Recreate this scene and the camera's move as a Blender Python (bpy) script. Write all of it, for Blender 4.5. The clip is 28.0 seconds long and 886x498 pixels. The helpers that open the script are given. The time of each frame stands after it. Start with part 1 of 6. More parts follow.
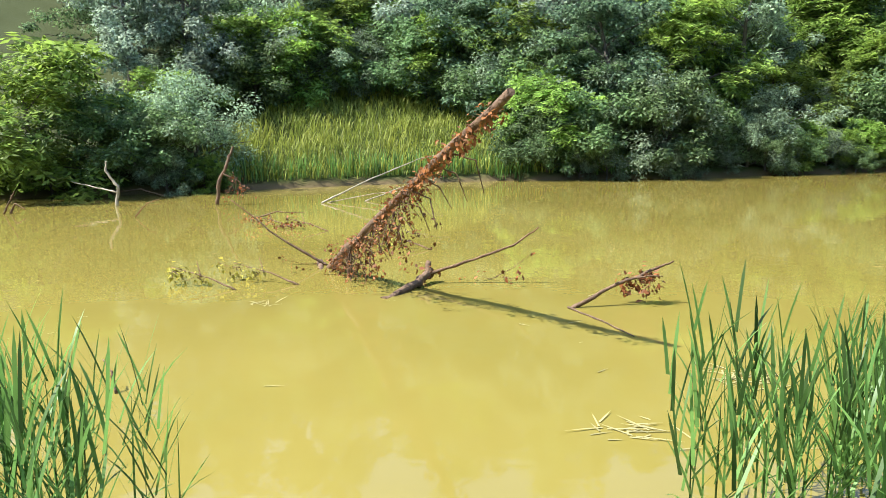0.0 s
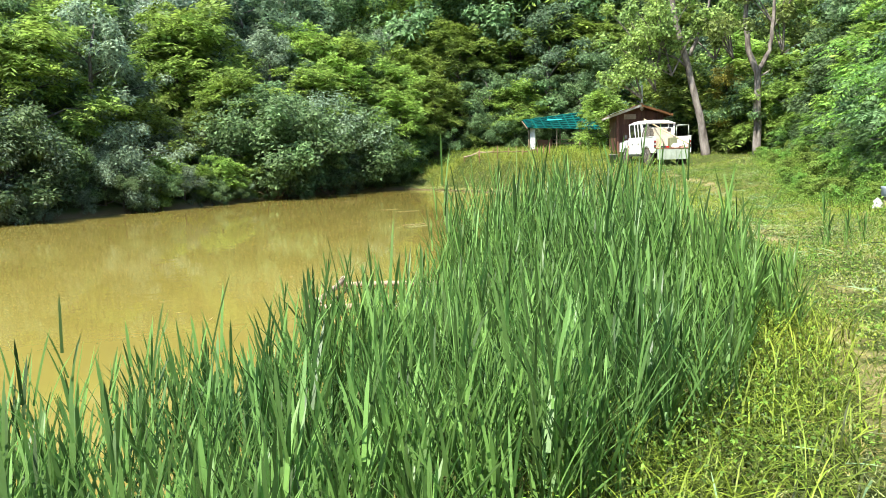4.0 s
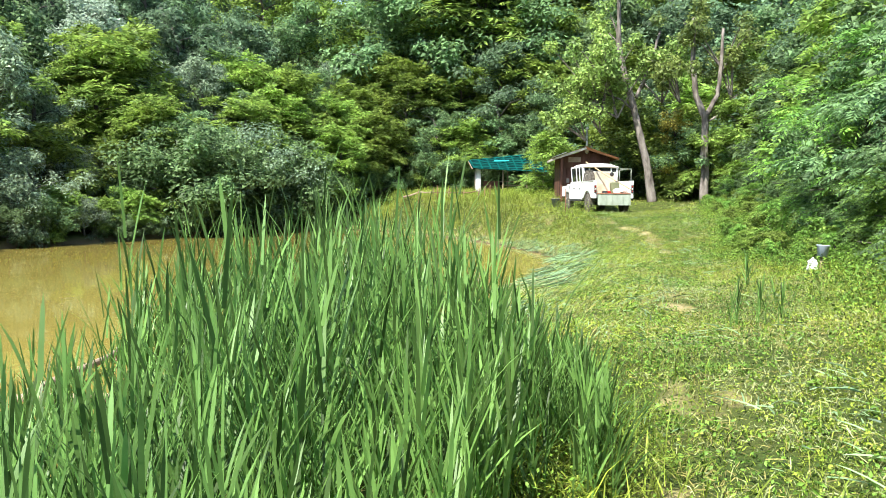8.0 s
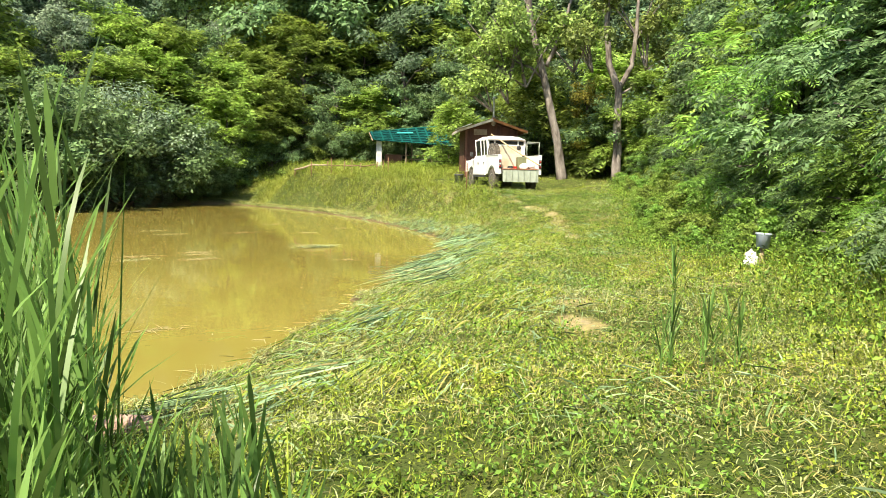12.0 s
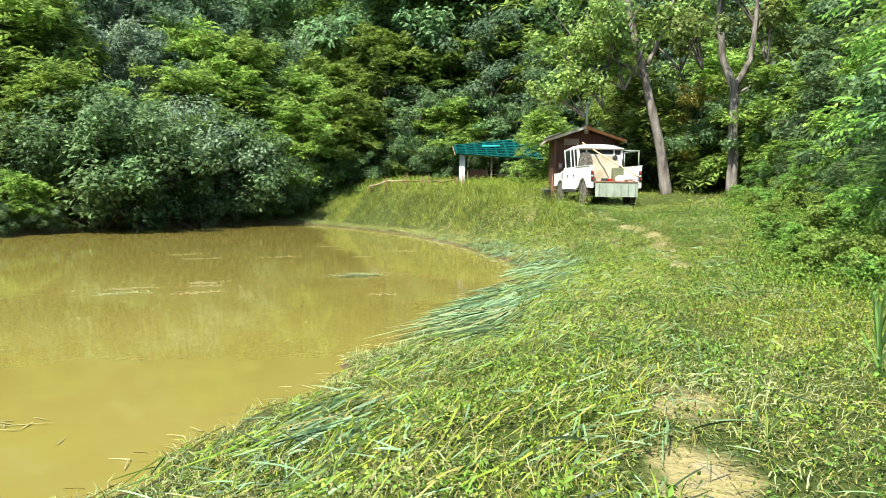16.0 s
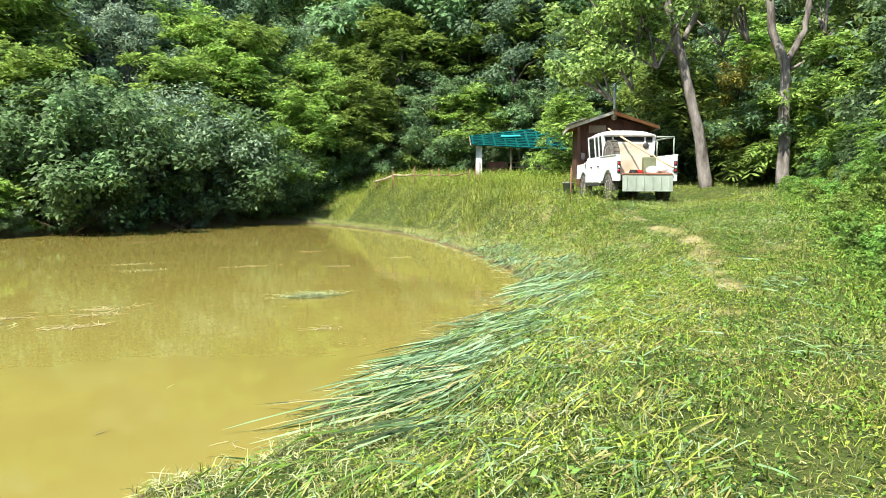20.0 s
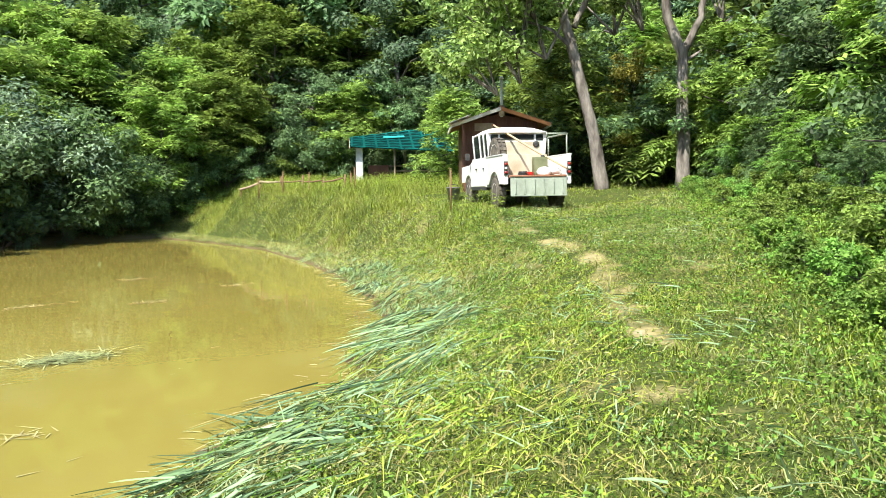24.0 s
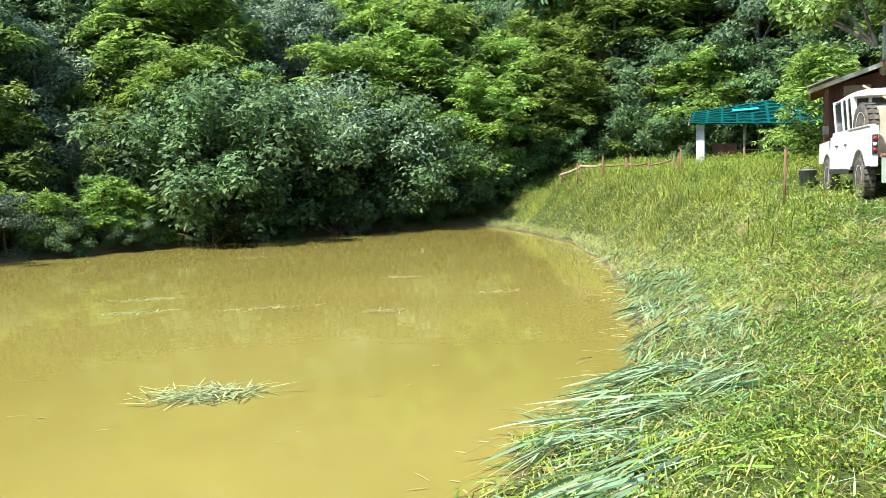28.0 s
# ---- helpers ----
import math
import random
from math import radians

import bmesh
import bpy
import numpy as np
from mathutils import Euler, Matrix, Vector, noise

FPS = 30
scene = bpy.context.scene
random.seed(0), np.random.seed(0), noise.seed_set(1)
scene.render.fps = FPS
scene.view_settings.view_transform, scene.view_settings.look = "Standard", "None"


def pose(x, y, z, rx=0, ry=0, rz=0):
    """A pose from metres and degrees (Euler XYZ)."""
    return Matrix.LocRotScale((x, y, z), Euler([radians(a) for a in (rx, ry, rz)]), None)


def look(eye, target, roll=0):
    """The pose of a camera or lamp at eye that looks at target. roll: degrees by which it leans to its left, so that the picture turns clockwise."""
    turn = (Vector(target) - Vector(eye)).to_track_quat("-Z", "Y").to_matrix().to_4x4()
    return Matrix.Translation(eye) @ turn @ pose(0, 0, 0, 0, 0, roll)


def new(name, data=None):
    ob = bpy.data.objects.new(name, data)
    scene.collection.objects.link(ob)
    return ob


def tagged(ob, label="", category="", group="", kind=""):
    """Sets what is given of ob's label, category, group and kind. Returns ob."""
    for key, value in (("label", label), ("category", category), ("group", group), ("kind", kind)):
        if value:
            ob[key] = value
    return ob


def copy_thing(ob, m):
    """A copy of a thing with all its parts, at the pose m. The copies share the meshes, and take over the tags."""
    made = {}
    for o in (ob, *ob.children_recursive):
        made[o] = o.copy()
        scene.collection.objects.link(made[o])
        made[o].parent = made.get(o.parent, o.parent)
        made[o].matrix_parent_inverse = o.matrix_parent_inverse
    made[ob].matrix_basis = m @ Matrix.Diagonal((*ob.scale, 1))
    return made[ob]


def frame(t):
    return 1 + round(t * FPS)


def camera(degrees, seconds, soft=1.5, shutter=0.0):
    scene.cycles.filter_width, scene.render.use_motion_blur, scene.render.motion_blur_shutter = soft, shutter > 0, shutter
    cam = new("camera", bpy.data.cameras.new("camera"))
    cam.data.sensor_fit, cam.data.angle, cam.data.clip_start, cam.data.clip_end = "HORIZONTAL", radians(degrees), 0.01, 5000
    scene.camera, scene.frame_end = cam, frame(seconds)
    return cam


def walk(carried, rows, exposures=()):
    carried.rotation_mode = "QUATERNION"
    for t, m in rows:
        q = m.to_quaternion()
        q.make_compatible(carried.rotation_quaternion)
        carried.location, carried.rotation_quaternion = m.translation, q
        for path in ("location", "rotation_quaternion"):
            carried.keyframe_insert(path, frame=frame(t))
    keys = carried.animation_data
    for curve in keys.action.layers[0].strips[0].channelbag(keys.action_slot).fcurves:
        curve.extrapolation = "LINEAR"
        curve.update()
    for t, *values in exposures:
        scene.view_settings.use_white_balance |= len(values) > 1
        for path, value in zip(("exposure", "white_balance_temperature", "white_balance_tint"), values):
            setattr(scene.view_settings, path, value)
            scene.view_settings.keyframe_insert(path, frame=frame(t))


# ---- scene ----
cam = camera(60.2, 28.0, soft=0.75)
PATH = [
    (0, (0.718, -1.377, 1.481), (0.369, 0.568, 1.173), -0.3),
    (0.5, (0.925, -1.328, 1.484), (1.009, 0.646, 1.172), 0.8),
    (1, (1.102, -1.285, 1.485), (1.681, 0.605, 1.177), -1.1),
    (1.4, (1.236, -1.255, 1.487), (2.041, 0.551, 1.185), -1.7),
    (1.5, (1.271, -1.249, 1.487), (2.128, 0.532, 1.183), -1.7),
    (2, (1.45, -1.226, 1.491), (2.376, 0.52, 1.182), -1.8),
    (2.5, (1.654, -1.212, 1.496), (2.606, 0.517, 1.169), -1.9),
    (3, (1.892, -1.196, 1.5), (2.92, 0.494, 1.203), -1.4),
    (3.5, (2.171, -1.173, 1.501), (3.214, 0.515, 1.249), -1.4),
    (5.5, (3.466, -1.01, 1.503), (4.758, 0.505, 1.307), 0.4),
    (6, (3.826, -0.909, 1.505), (5.244, 0.489, 1.318), 1.7),
    (6.5, (4.221, -0.766, 1.505), (5.685, 0.585, 1.33), 1.6),
    (7, (4.618, -0.549, 1.514), (6.004, 0.883, 1.348), 1.7),
    (7.5, (4.992, -0.283, 1.515), (6.3, 1.223, 1.377), 1.0),
    (8, (5.364, -0.038, 1.503), (6.5, 1.603, 1.366), 0.2),
    (8.5, (5.725, 0.204, 1.489), (6.835, 1.861, 1.341), 0.3),
    (9, (6.06, 0.473, 1.477), (7.295, 2.037, 1.316), 0.7),
    (9.5, (6.383, 0.754, 1.461), (7.626, 2.311, 1.29), 1.2),
    (10, (6.701, 1.037, 1.441), (7.959, 2.581, 1.259), 1.1),
    (10.5, (7.046, 1.311, 1.438), (8.363, 2.805, 1.259), 1.1),
    (11, (7.415, 1.559, 1.433), (8.709, 3.074, 1.259), 1.4),
    (11.5, (7.761, 1.807, 1.411), (9.045, 3.328, 1.22), 1.3),
    (12, (8.113, 2.065, 1.403), (9.419, 3.567, 1.208), 1.2),
    (12.5, (8.461, 2.339, 1.4), (9.714, 3.883, 1.191), 1.2),
    (13, (8.78, 2.64, 1.383), (9.99, 4.218, 1.172), 0.7),
    (13.5, (9.123, 2.943, 1.363), (10.264, 4.569, 1.13), -0.1),
    (15.5, (10.687, 4.179, 1.27), (11.713, 5.878, 1.017), -0.1),
    (16, (11.037, 4.509, 1.259), (12.136, 6.173, 1.11), 0.7),
    (16.5, (11.372, 4.831, 1.255), (12.475, 6.493, 1.11), -1.6),
    (17, (11.706, 5.129, 1.259), (12.67, 6.876, 1.115), -1.1),
    (17.5, (12.016, 5.418, 1.262), (12.982, 7.164, 1.127), 0.3),
    (18, (12.326, 5.693, 1.266), (13.282, 7.444, 1.125), -0.0),
    (18.5, (12.652, 5.962, 1.281), (13.601, 7.718, 1.151), 0.2),
    (19, (12.957, 6.239, 1.282), (13.932, 7.98, 1.144), 0.4),
    (19.5, (13.27, 6.526, 1.29), (14.293, 8.237, 1.127), 0.2),
    (20, (13.606, 6.812, 1.299), (14.63, 8.522, 1.134), 0.2),
    (20.5, (13.933, 7.105, 1.301), (15.085, 8.732, 1.146), 0.1),
    (22.5, (15.222, 8.284, 1.305), (16.298, 9.966, 1.19), -1.0),
    (23, (15.532, 8.557, 1.325), (16.42, 10.346, 1.212), -0.9),
    (23.5, (15.804, 8.807, 1.338), (16.821, 10.525, 1.202), -1.2),
    (24, (16.057, 9.037, 1.351), (17.293, 10.602, 1.196), -0.9),
    (24.5, (16.325, 9.27, 1.365), (17.538, 10.854, 1.216), -0.9),
    (25, (16.604, 9.521, 1.375), (17.796, 11.119, 1.212), -1.1),
    (25.5, (16.917, 9.786, 1.398), (18.098, 11.392, 1.235), -1.5),
    (26, (17.28, 10.014, 1.409), (18.334, 11.705, 1.233), -1.6),
    (26.5, (17.649, 10.225, 1.426), (18.596, 11.976, 1.236), -2.1),
    (27, (18.011, 10.459, 1.45), (19.037, 12.163, 1.249), -1.7),
    (27.5, (18.36, 10.691, 1.457), (19.151, 12.519, 1.271), -2.2),
    (28, (18.705, 10.927, 1.46), (19.092, 12.881, 1.277), -1.7),
]
TONE = [(0, 1.33, 6200, 10), (3, 1.4, 6300, 11), (6, 1.38, 6200, 10), (8.5, 1.45, 6250, 11), (10.5, 1.37, 7250, 12), (13, 1.35, 7300, 12), (16, 1.2, 6350, 7), (18, 1.3, 6300, 10), (23, 1.3, 6200, 10), (25, 1.3, 6500, 10), (28, 1.3, 6000, 10)]
walk(cam, [(t, look(e, g, r)) for t, e, g, r in PATH], TONE)

# ---- light ----
SUN_AZ, SUN_EL = radians(-111), radians(55)
world = bpy.data.worlds.new("sky")
scene.world = world
world.use_nodes = True
_nt = world.node_tree
_sky = _nt.nodes.new("ShaderNodeTexSky")
_sky.sky_type = "NISHITA"
_sky.sun_disc = False
_sky.sun_elevation = SUN_EL
_sky.sun_rotation = SUN_AZ
_bg = _nt.nodes["Background"]
_bg.inputs["Strength"].default_value = 0.15
_nt.links.new(_sky.outputs[0], _bg.inputs["Color"])
sun_data = bpy.data.lights.new("sun", "SUN")
sun_data.energy, sun_data.angle, sun_data.color = 5.0, radians(0.5), (1.0, 0.95, 0.84)
sun = new("sun", sun_data)
_d = Vector((math.sin(SUN_AZ) * math.cos(SUN_EL), math.cos(SUN_AZ) * math.cos(SUN_EL), math.sin(SUN_EL)))
sun.matrix_world = look(_d * 60, (0, 0, 0))


# ---- materials ----
def mat(name, color, rough=0.6, metal=0.0, var=0.25, scale=3.0, fine=40.0, bump=0.3, color2=None, spec=0.4,
        obj_var=0.0, island=0.0, translucent=0.0, coord="Object", stretch=(1, 1, 1), dist=0.01):
    """A surface with two scales of variation in colour and relief."""
    m = bpy.data.materials.new(name)
    m.use_nodes = True
    n, l = m.node_tree.nodes, m.node_tree.links
    b = n["Principled BSDF"]
    b.inputs["Roughness"].default_value = rough
    b.inputs["Metallic"].default_value = metal
    b.inputs["Specular IOR Level"].default_value = spec
    tc = n.new("ShaderNodeTexCoord")
    mp = n.new("ShaderNodeMapping")
    mp.inputs["Scale"].default_value = stretch
    l.new(tc.outputs[coord], mp.inputs[0])
    a, f = n.new("ShaderNodeTexNoise"), n.new("ShaderNodeTexNoise")
    a.inputs["Scale"].default_value, f.inputs["Scale"].default_value = scale, fine
    a.inputs["Detail"].default_value, f.inputs["Detail"].default_value = 5, 3
    l.new(mp.outputs[0], a.inputs[0])
    l.new(mp.outputs[0], f.inputs[0])
    mix = n.new("ShaderNodeMix")
    mix.data_type = "RGBA"
    c2 = color2 or tuple(c * 0.55 for c in color)
    mix.inputs[6].default_value, mix.inputs[7].default_value = (*color, 1), (*c2, 1)
    ramp = n.new("ShaderNodeMapRange")
    ramp.inputs[1].default_value, ramp.inputs[2].default_value = 0.38, 0.66
    l.new(a.outputs[0], ramp.inputs[0])
    l.new(ramp.outputs[0], mix.inputs[0])
    last = mix.outputs[2]
    hsv = n.new("ShaderNodeHueSaturation")
    l.new(last, hsv.inputs["Color"])
    val = n.new("ShaderNodeMapRange")
    val.inputs[3].default_value, val.inputs[4].default_value = 1 - var, 1 + var
    l.new(f.outputs[0], val.inputs[0])
    out = val.outputs[0]
    for amount, kind in ((obj_var, "ShaderNodeObjectInfo"), (island, "ShaderNodeNewGeometry")):
        if amount:
            g = n.new(kind)
            r = n.new("ShaderNodeMapRange")
            r.inputs[3].default_value, r.inputs[4].default_value = 1 - amount, 1 + amount
            l.new(g.outputs["Random" if kind.endswith("Info") else "Random Per Island"], r.inputs[0])
            mu = n.new("ShaderNodeMath")
            mu.operation = "MULTIPLY"
            l.new(out, mu.inputs[0])
            l.new(r.outputs[0], mu.inputs[1])
            out = mu.outputs[0]
            if kind.endswith("Info"):
                hu = n.new("ShaderNodeMapRange")
                hu.inputs[3].default_value, hu.inputs[4].default_value = 0.5 - amount * 0.03, 0.5 + amount * 0.04
                l.new(g.outputs["Random"], hu.inputs[0])
                l.new(hu.outputs[0], hsv.inputs["Hue"])
    l.new(out, hsv.inputs["Value"])
    l.new(hsv.outputs[0], b.inputs["Base Color"])
    if bump:
        bp = n.new("ShaderNodeBump")
        bp.inputs["Strength"].default_value, bp.inputs["Distance"].default_value = bump, dist
        l.new(f.outputs[0], bp.inputs["Height"])
        l.new(bp.outputs[0], b.inputs["Normal"])
    if translucent:
        t = n.new("ShaderNodeBsdfTranslucent")
        l.new(hsv.outputs[0], t.inputs["Color"])
        ms = n.new("ShaderNodeMixShader")
        ms.inputs[0].default_value = translucent
        l.new(b.outputs[0], ms.inputs[1])
        l.new(t.outputs[0], ms.inputs[2])
        l.new(ms.outputs[0], n["Material Output"].inputs[0])
    return m


def leafmat(name, color, color2, island=0.65, obj_var=0.28, translucent=0.5, rough=0.55, spec=0.25):
    return mat(name, color, rough, 0, 0.15, 0.6, 9.0, 0, color2, spec, obj_var, island, translucent)


M = {
    "leaf_robinia": leafmat("leaf_robinia", (0.245, 0.345, 0.062), (0.175, 0.27, 0.06)),
    "leaf_dark": leafmat("leaf_dark", (0.15, 0.235, 0.12), (0.11, 0.18, 0.10)),
    "leaf_mid": leafmat("leaf_mid", (0.165, 0.255, 0.10), (0.115, 0.195, 0.085)),
    "leaf_grey": leafmat("leaf_grey", (0.26, 0.34, 0.21), (0.19, 0.265, 0.16)),
    "leaf_frond": leafmat("leaf_frond", (0.20, 0.33, 0.055), (0.14, 0.26, 0.06)),
    "leaf_silver": leafmat("leaf_silver", (0.34, 0.42, 0.31), (0.24, 0.32, 0.22), 0.55),
    "grass_pale": leafmat("grass_pale", (0.33, 0.37, 0.17), (0.26, 0.30, 0.115), 0.65, 0.0, 0.25),
    "herb_light": leafmat("herb_light", (0.29, 0.36, 0.045), (0.21, 0.29, 0.04), 0.7, 0.0, 0.4),
    "leaf_poplar": leafmat("leaf_poplar", (0.25, 0.32, 0.08), (0.18, 0.26, 0.08)),
    "leaf_bush": leafmat("leaf_bush", (0.165, 0.25, 0.10), (0.11, 0.18, 0.072), 0.6),
    "leaf_dry": leafmat("leaf_dry", (0.30, 0.12, 0.04), (0.17, 0.07, 0.028), translucent=0.25),
    "leaf_yellow": leafmat("leaf_yellow", (0.34, 0.30, 0.06), (0.22, 0.22, 0.05)),
    "reed": leafmat("reed", (0.15, 0.27, 0.064), (0.105, 0.21, 0.056), 0.65, 0.0, 0.5, 0.42, 0.35),
    "reed_cut": leafmat("reed_cut", (0.19, 0.30, 0.16), (0.16, 0.25, 0.10), 0.85, 0.0, 0.3, 0.45, 0.3),
    "grass": leafmat("grass", (0.205, 0.26, 0.03), (0.135, 0.20, 0.027), 0.8, 0.0, 0.4, 0.5, 0.3),
    "grass_dry": leafmat("grass_dry", (0.30, 0.265, 0.085), (0.235, 0.215, 0.065), 0.4, 0.0, 0.25),
    "meadow": leafmat("meadow", (0.28, 0.31, 0.055), (0.205, 0.25, 0.045), 0.4, 0.0, 0.4),
    "clover": leafmat("clover", (0.155, 0.265, 0.036), (0.105, 0.205, 0.034), 0.8, 0.0, 0.35),
    "bark": mat("bark", (0.12, 0.108, 0.09), 0.9, 0, 0.5, 3.0, 26, 1.0, (0.06, 0.052, 0.045), 0.2, stretch=(1, 1, 0.3), dist=0.03),
    "bark_pale": mat("bark_pale", (0.225, 0.198, 0.17), 0.88, 0, 0.6, 4.0, 18, 1.0, (0.07, 0.058, 0.048), 0.2, stretch=(1, 1, 0.3), dist=0.025),
    "dead_wood": mat("dead_wood", (0.19, 0.125, 0.08), 0.9, 0, 0.55, 9, 38, 1.0, (0.10, 0.066, 0.045), 0.2, dist=0.02),
    "bleached": mat("bleached", (0.40, 0.36, 0.28), 0.85, 0, 0.35, 7, 45, 0.6, (0.25, 0.215, 0.16), 0.2),
    "straw": leafmat("straw", (0.36, 0.32, 0.145), (0.28, 0.245, 0.10), 0.3, 0.0, 0.1),
}


def ground_mat():
    m = bpy.data.materials.new("ground")
    m.use_nodes = True
    n, l = m.node_tree.nodes, m.node_tree.links
    b = n["Principled BSDF"]
    b.inputs["Roughness"].default_value = 0.95
    b.inputs["Specular IOR Level"].default_value = 0.15
    tc = n.new("ShaderNodeTexCoord")

    def noise_at(s, det=4):
        t = n.new("ShaderNodeTexNoise")
        t.inputs["Scale"].default_value, t.inputs["Detail"].default_value = s, det
        l.new(tc.outputs["Object"], t.inputs[0])
        return t.outputs[0]

    def blend(fac, c1, c2, lo, hi):
        r = n.new("ShaderNodeMapRange")
        r.inputs[1].default_value, r.inputs[2].default_value = lo, hi
        l.new(fac, r.inputs[0])
        x = n.new("ShaderNodeMix")
        x.data_type = "RGBA"
        l.new(r.outputs[0], x.inputs[0])
        for i, c in ((6, c1), (7, c2)):
            if isinstance(c, tuple):
                x.inputs[i].default_value = (*c, 1)
            else:
                l.new(c, x.inputs[i])
        return x.outputs[2]
    green = blend(noise_at(1.1), (0.042, 0.062, 0.012), (0.065, 0.078, 0.018), 0.4, 0.62)
    green = blend(noise_at(22, 3), green, (0.035, 0.055, 0.012), 0.52, 0.72)
    straw = blend(noise_at(14, 4), (0.30, 0.25, 0.11), (0.22, 0.19, 0.085), 0.4, 0.6)
    at = n.new("ShaderNodeAttribute")
    at.attribute_name = "bare"
    ad = n.new("ShaderNodeMath")
    ad.operation = "MULTIPLY_ADD"
    l.new(noise_at(3.2, 6), ad.inputs[0])
    ad.inputs[1].default_value = 0.9
    l.new(at.outputs["Fac"], ad.inputs[2])
    col = blend(ad.outputs[0], green, straw, 0.86, 1.12)
    dirt = blend(noise_at(9, 5), (0.36, 0.305, 0.21), (0.27, 0.22, 0.145), 0.4, 0.6)
    col = blend(ad.outputs[0], col, dirt, 1.18, 1.32)
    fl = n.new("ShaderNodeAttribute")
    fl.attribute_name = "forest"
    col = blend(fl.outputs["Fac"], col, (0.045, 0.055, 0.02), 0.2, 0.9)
    mud = n.new("ShaderNodeAttribute")
    mud.attribute_name = "mud"
    col = blend(mud.outputs["Fac"], col, (0.12, 0.09, 0.045), 0.3, 0.9)
    l.new(col, b.inputs["Base Color"])
    bp = n.new("ShaderNodeBump")
    bp.inputs["Strength"].default_value, bp.inputs["Distance"].default_value = 0.8, 0.04
    l.new(noise_at(30, 5), bp.inputs["Height"])
    l.new(bp.outputs[0], b.inputs["Normal"])
    return m


def water_mat():
    m = bpy.data.materials.new("murky_water")
    m.use_nodes = True
    n, l = m.node_tree.nodes, m.node_tree.links
    b = n["Principled BSDF"]
    b.inputs["Roughness"].default_value = 0.03
    b.inputs["IOR"].default_value = 1.33
    b.inputs["Specular IOR Level"].default_value = 0.5
    tc = n.new("ShaderNodeTexCoord")
    a = n.new("ShaderNodeTexNoise")
    a.inputs["Scale"].default_value, a.inputs["Detail"].default_value = 0.35, 5
    l.new(tc.outputs["Object"], a.inputs[0])
    r = n.new("ShaderNodeMapRange")
    r.inputs[1].default_value, r.inputs[2].default_value = 0.35, 0.65
    l.new(a.outputs[0], r.inputs[0])
    x = n.new("ShaderNodeMix")
    x.data_type = "RGBA"
    x.inputs[6].default_value, x.inputs[7].default_value = (0.215, 0.175, 0.042, 1), (0.190, 0.157, 0.035, 1)
    l.new(r.outputs[0], x.inputs[0])
    l.new(x.outputs[2], b.inputs["Base Color"])
    w = n.new("ShaderNodeTexNoise")
    w.inputs["Scale"].default_value, w.inputs["Detail"].default_value = 2.2, 3
    l.new(tc.outputs["Object"], w.inputs[0])
    bp = n.new("ShaderNodeBump")
    bp.inputs["Strength"].default_value, bp.inputs["Distance"].default_value = 0.06, 0.05
    l.new(w.outputs[0], bp.inputs["Height"])
    l.new(bp.outputs[0], b.inputs["Normal"])
    return m


M["ground"], M["water"] = ground_mat(), water_mat()


# ---- helpers for meshes ----
def mesh_obj(name, verts, faces, material, smooth=False):
    me = bpy.data.meshes.new(name)
    me.from_pydata([tuple(v) for v in verts], [], [tuple(f) for f in faces])
    me.materials.append(material)
    if smooth:
        me.polygons.foreach_set("use_smooth", [True] * len(me.polygons))
    me.update()
    return new(name, me)


def fast_mesh(name, verts, faces, material):
    """verts (n, 3) and faces (m, k) arrays, all faces of k corners."""
    verts, faces = np.asarray(verts, np.float32), np.asarray(faces, np.int32)
    me = bpy.data.meshes.new(name)
    k = faces.shape[1]
    me.vertices.add(len(verts))
    me.vertices.foreach_set("co", verts.ravel())
    me.loops.add(faces.size)
    me.loops.foreach_set("vertex_index", faces.ravel())
    me.polygons.add(len(faces))
    me.polygons.foreach_set("loop_start", np.arange(0, faces.size, k, dtype=np.int32))
    me.polygons.foreach_set("loop_total", np.full(len(faces), k, np.int32))
    me.materials.append(material)
    me.update(calc_edges=True)
    me.validate()
    return me


def empty(name, m, label, category, group="", kind=""):
    ob = new(name)
    ob.matrix_basis = m
    return tagged(ob, label, category, group, kind)


def part(name, bm, material, parent, label=""):
    me = bpy.data.meshes.new(name)
    bm.to_mesh(me)
    bm.free()
    me.materials.append(material)
    ob = new(name, me)
    ob.parent = parent
    if label:
        ob["label"] = label
    return ob


def part_mesh(name, me, parent, label=""):
    ob = new(name, me)
    ob.parent = parent
    if label:
        ob["label"] = label
    return ob


def box(size, at=(0, 0, 0), bevel=0.0, rot=(0, 0, 0), bm=None):
    own = bmesh.new()
    bmesh.ops.create_cube(own, size=1)
    bmesh.ops.scale(own, vec=size, verts=own.verts)
    if bevel:
        bmesh.ops.bevel(own, geom=own.edges[:], offset=bevel, segments=2, affect="EDGES", profile=0.7)
    bmesh.ops.transform(own, matrix=pose(*at, *rot), verts=own.verts)
    if bm is None:
        return own
    me = bpy.data.meshes.new("tmp")
    own.to_mesh(me)
    own.free()
    bm.from_mesh(me)
    bpy.data.meshes.remove(me)
    return bm


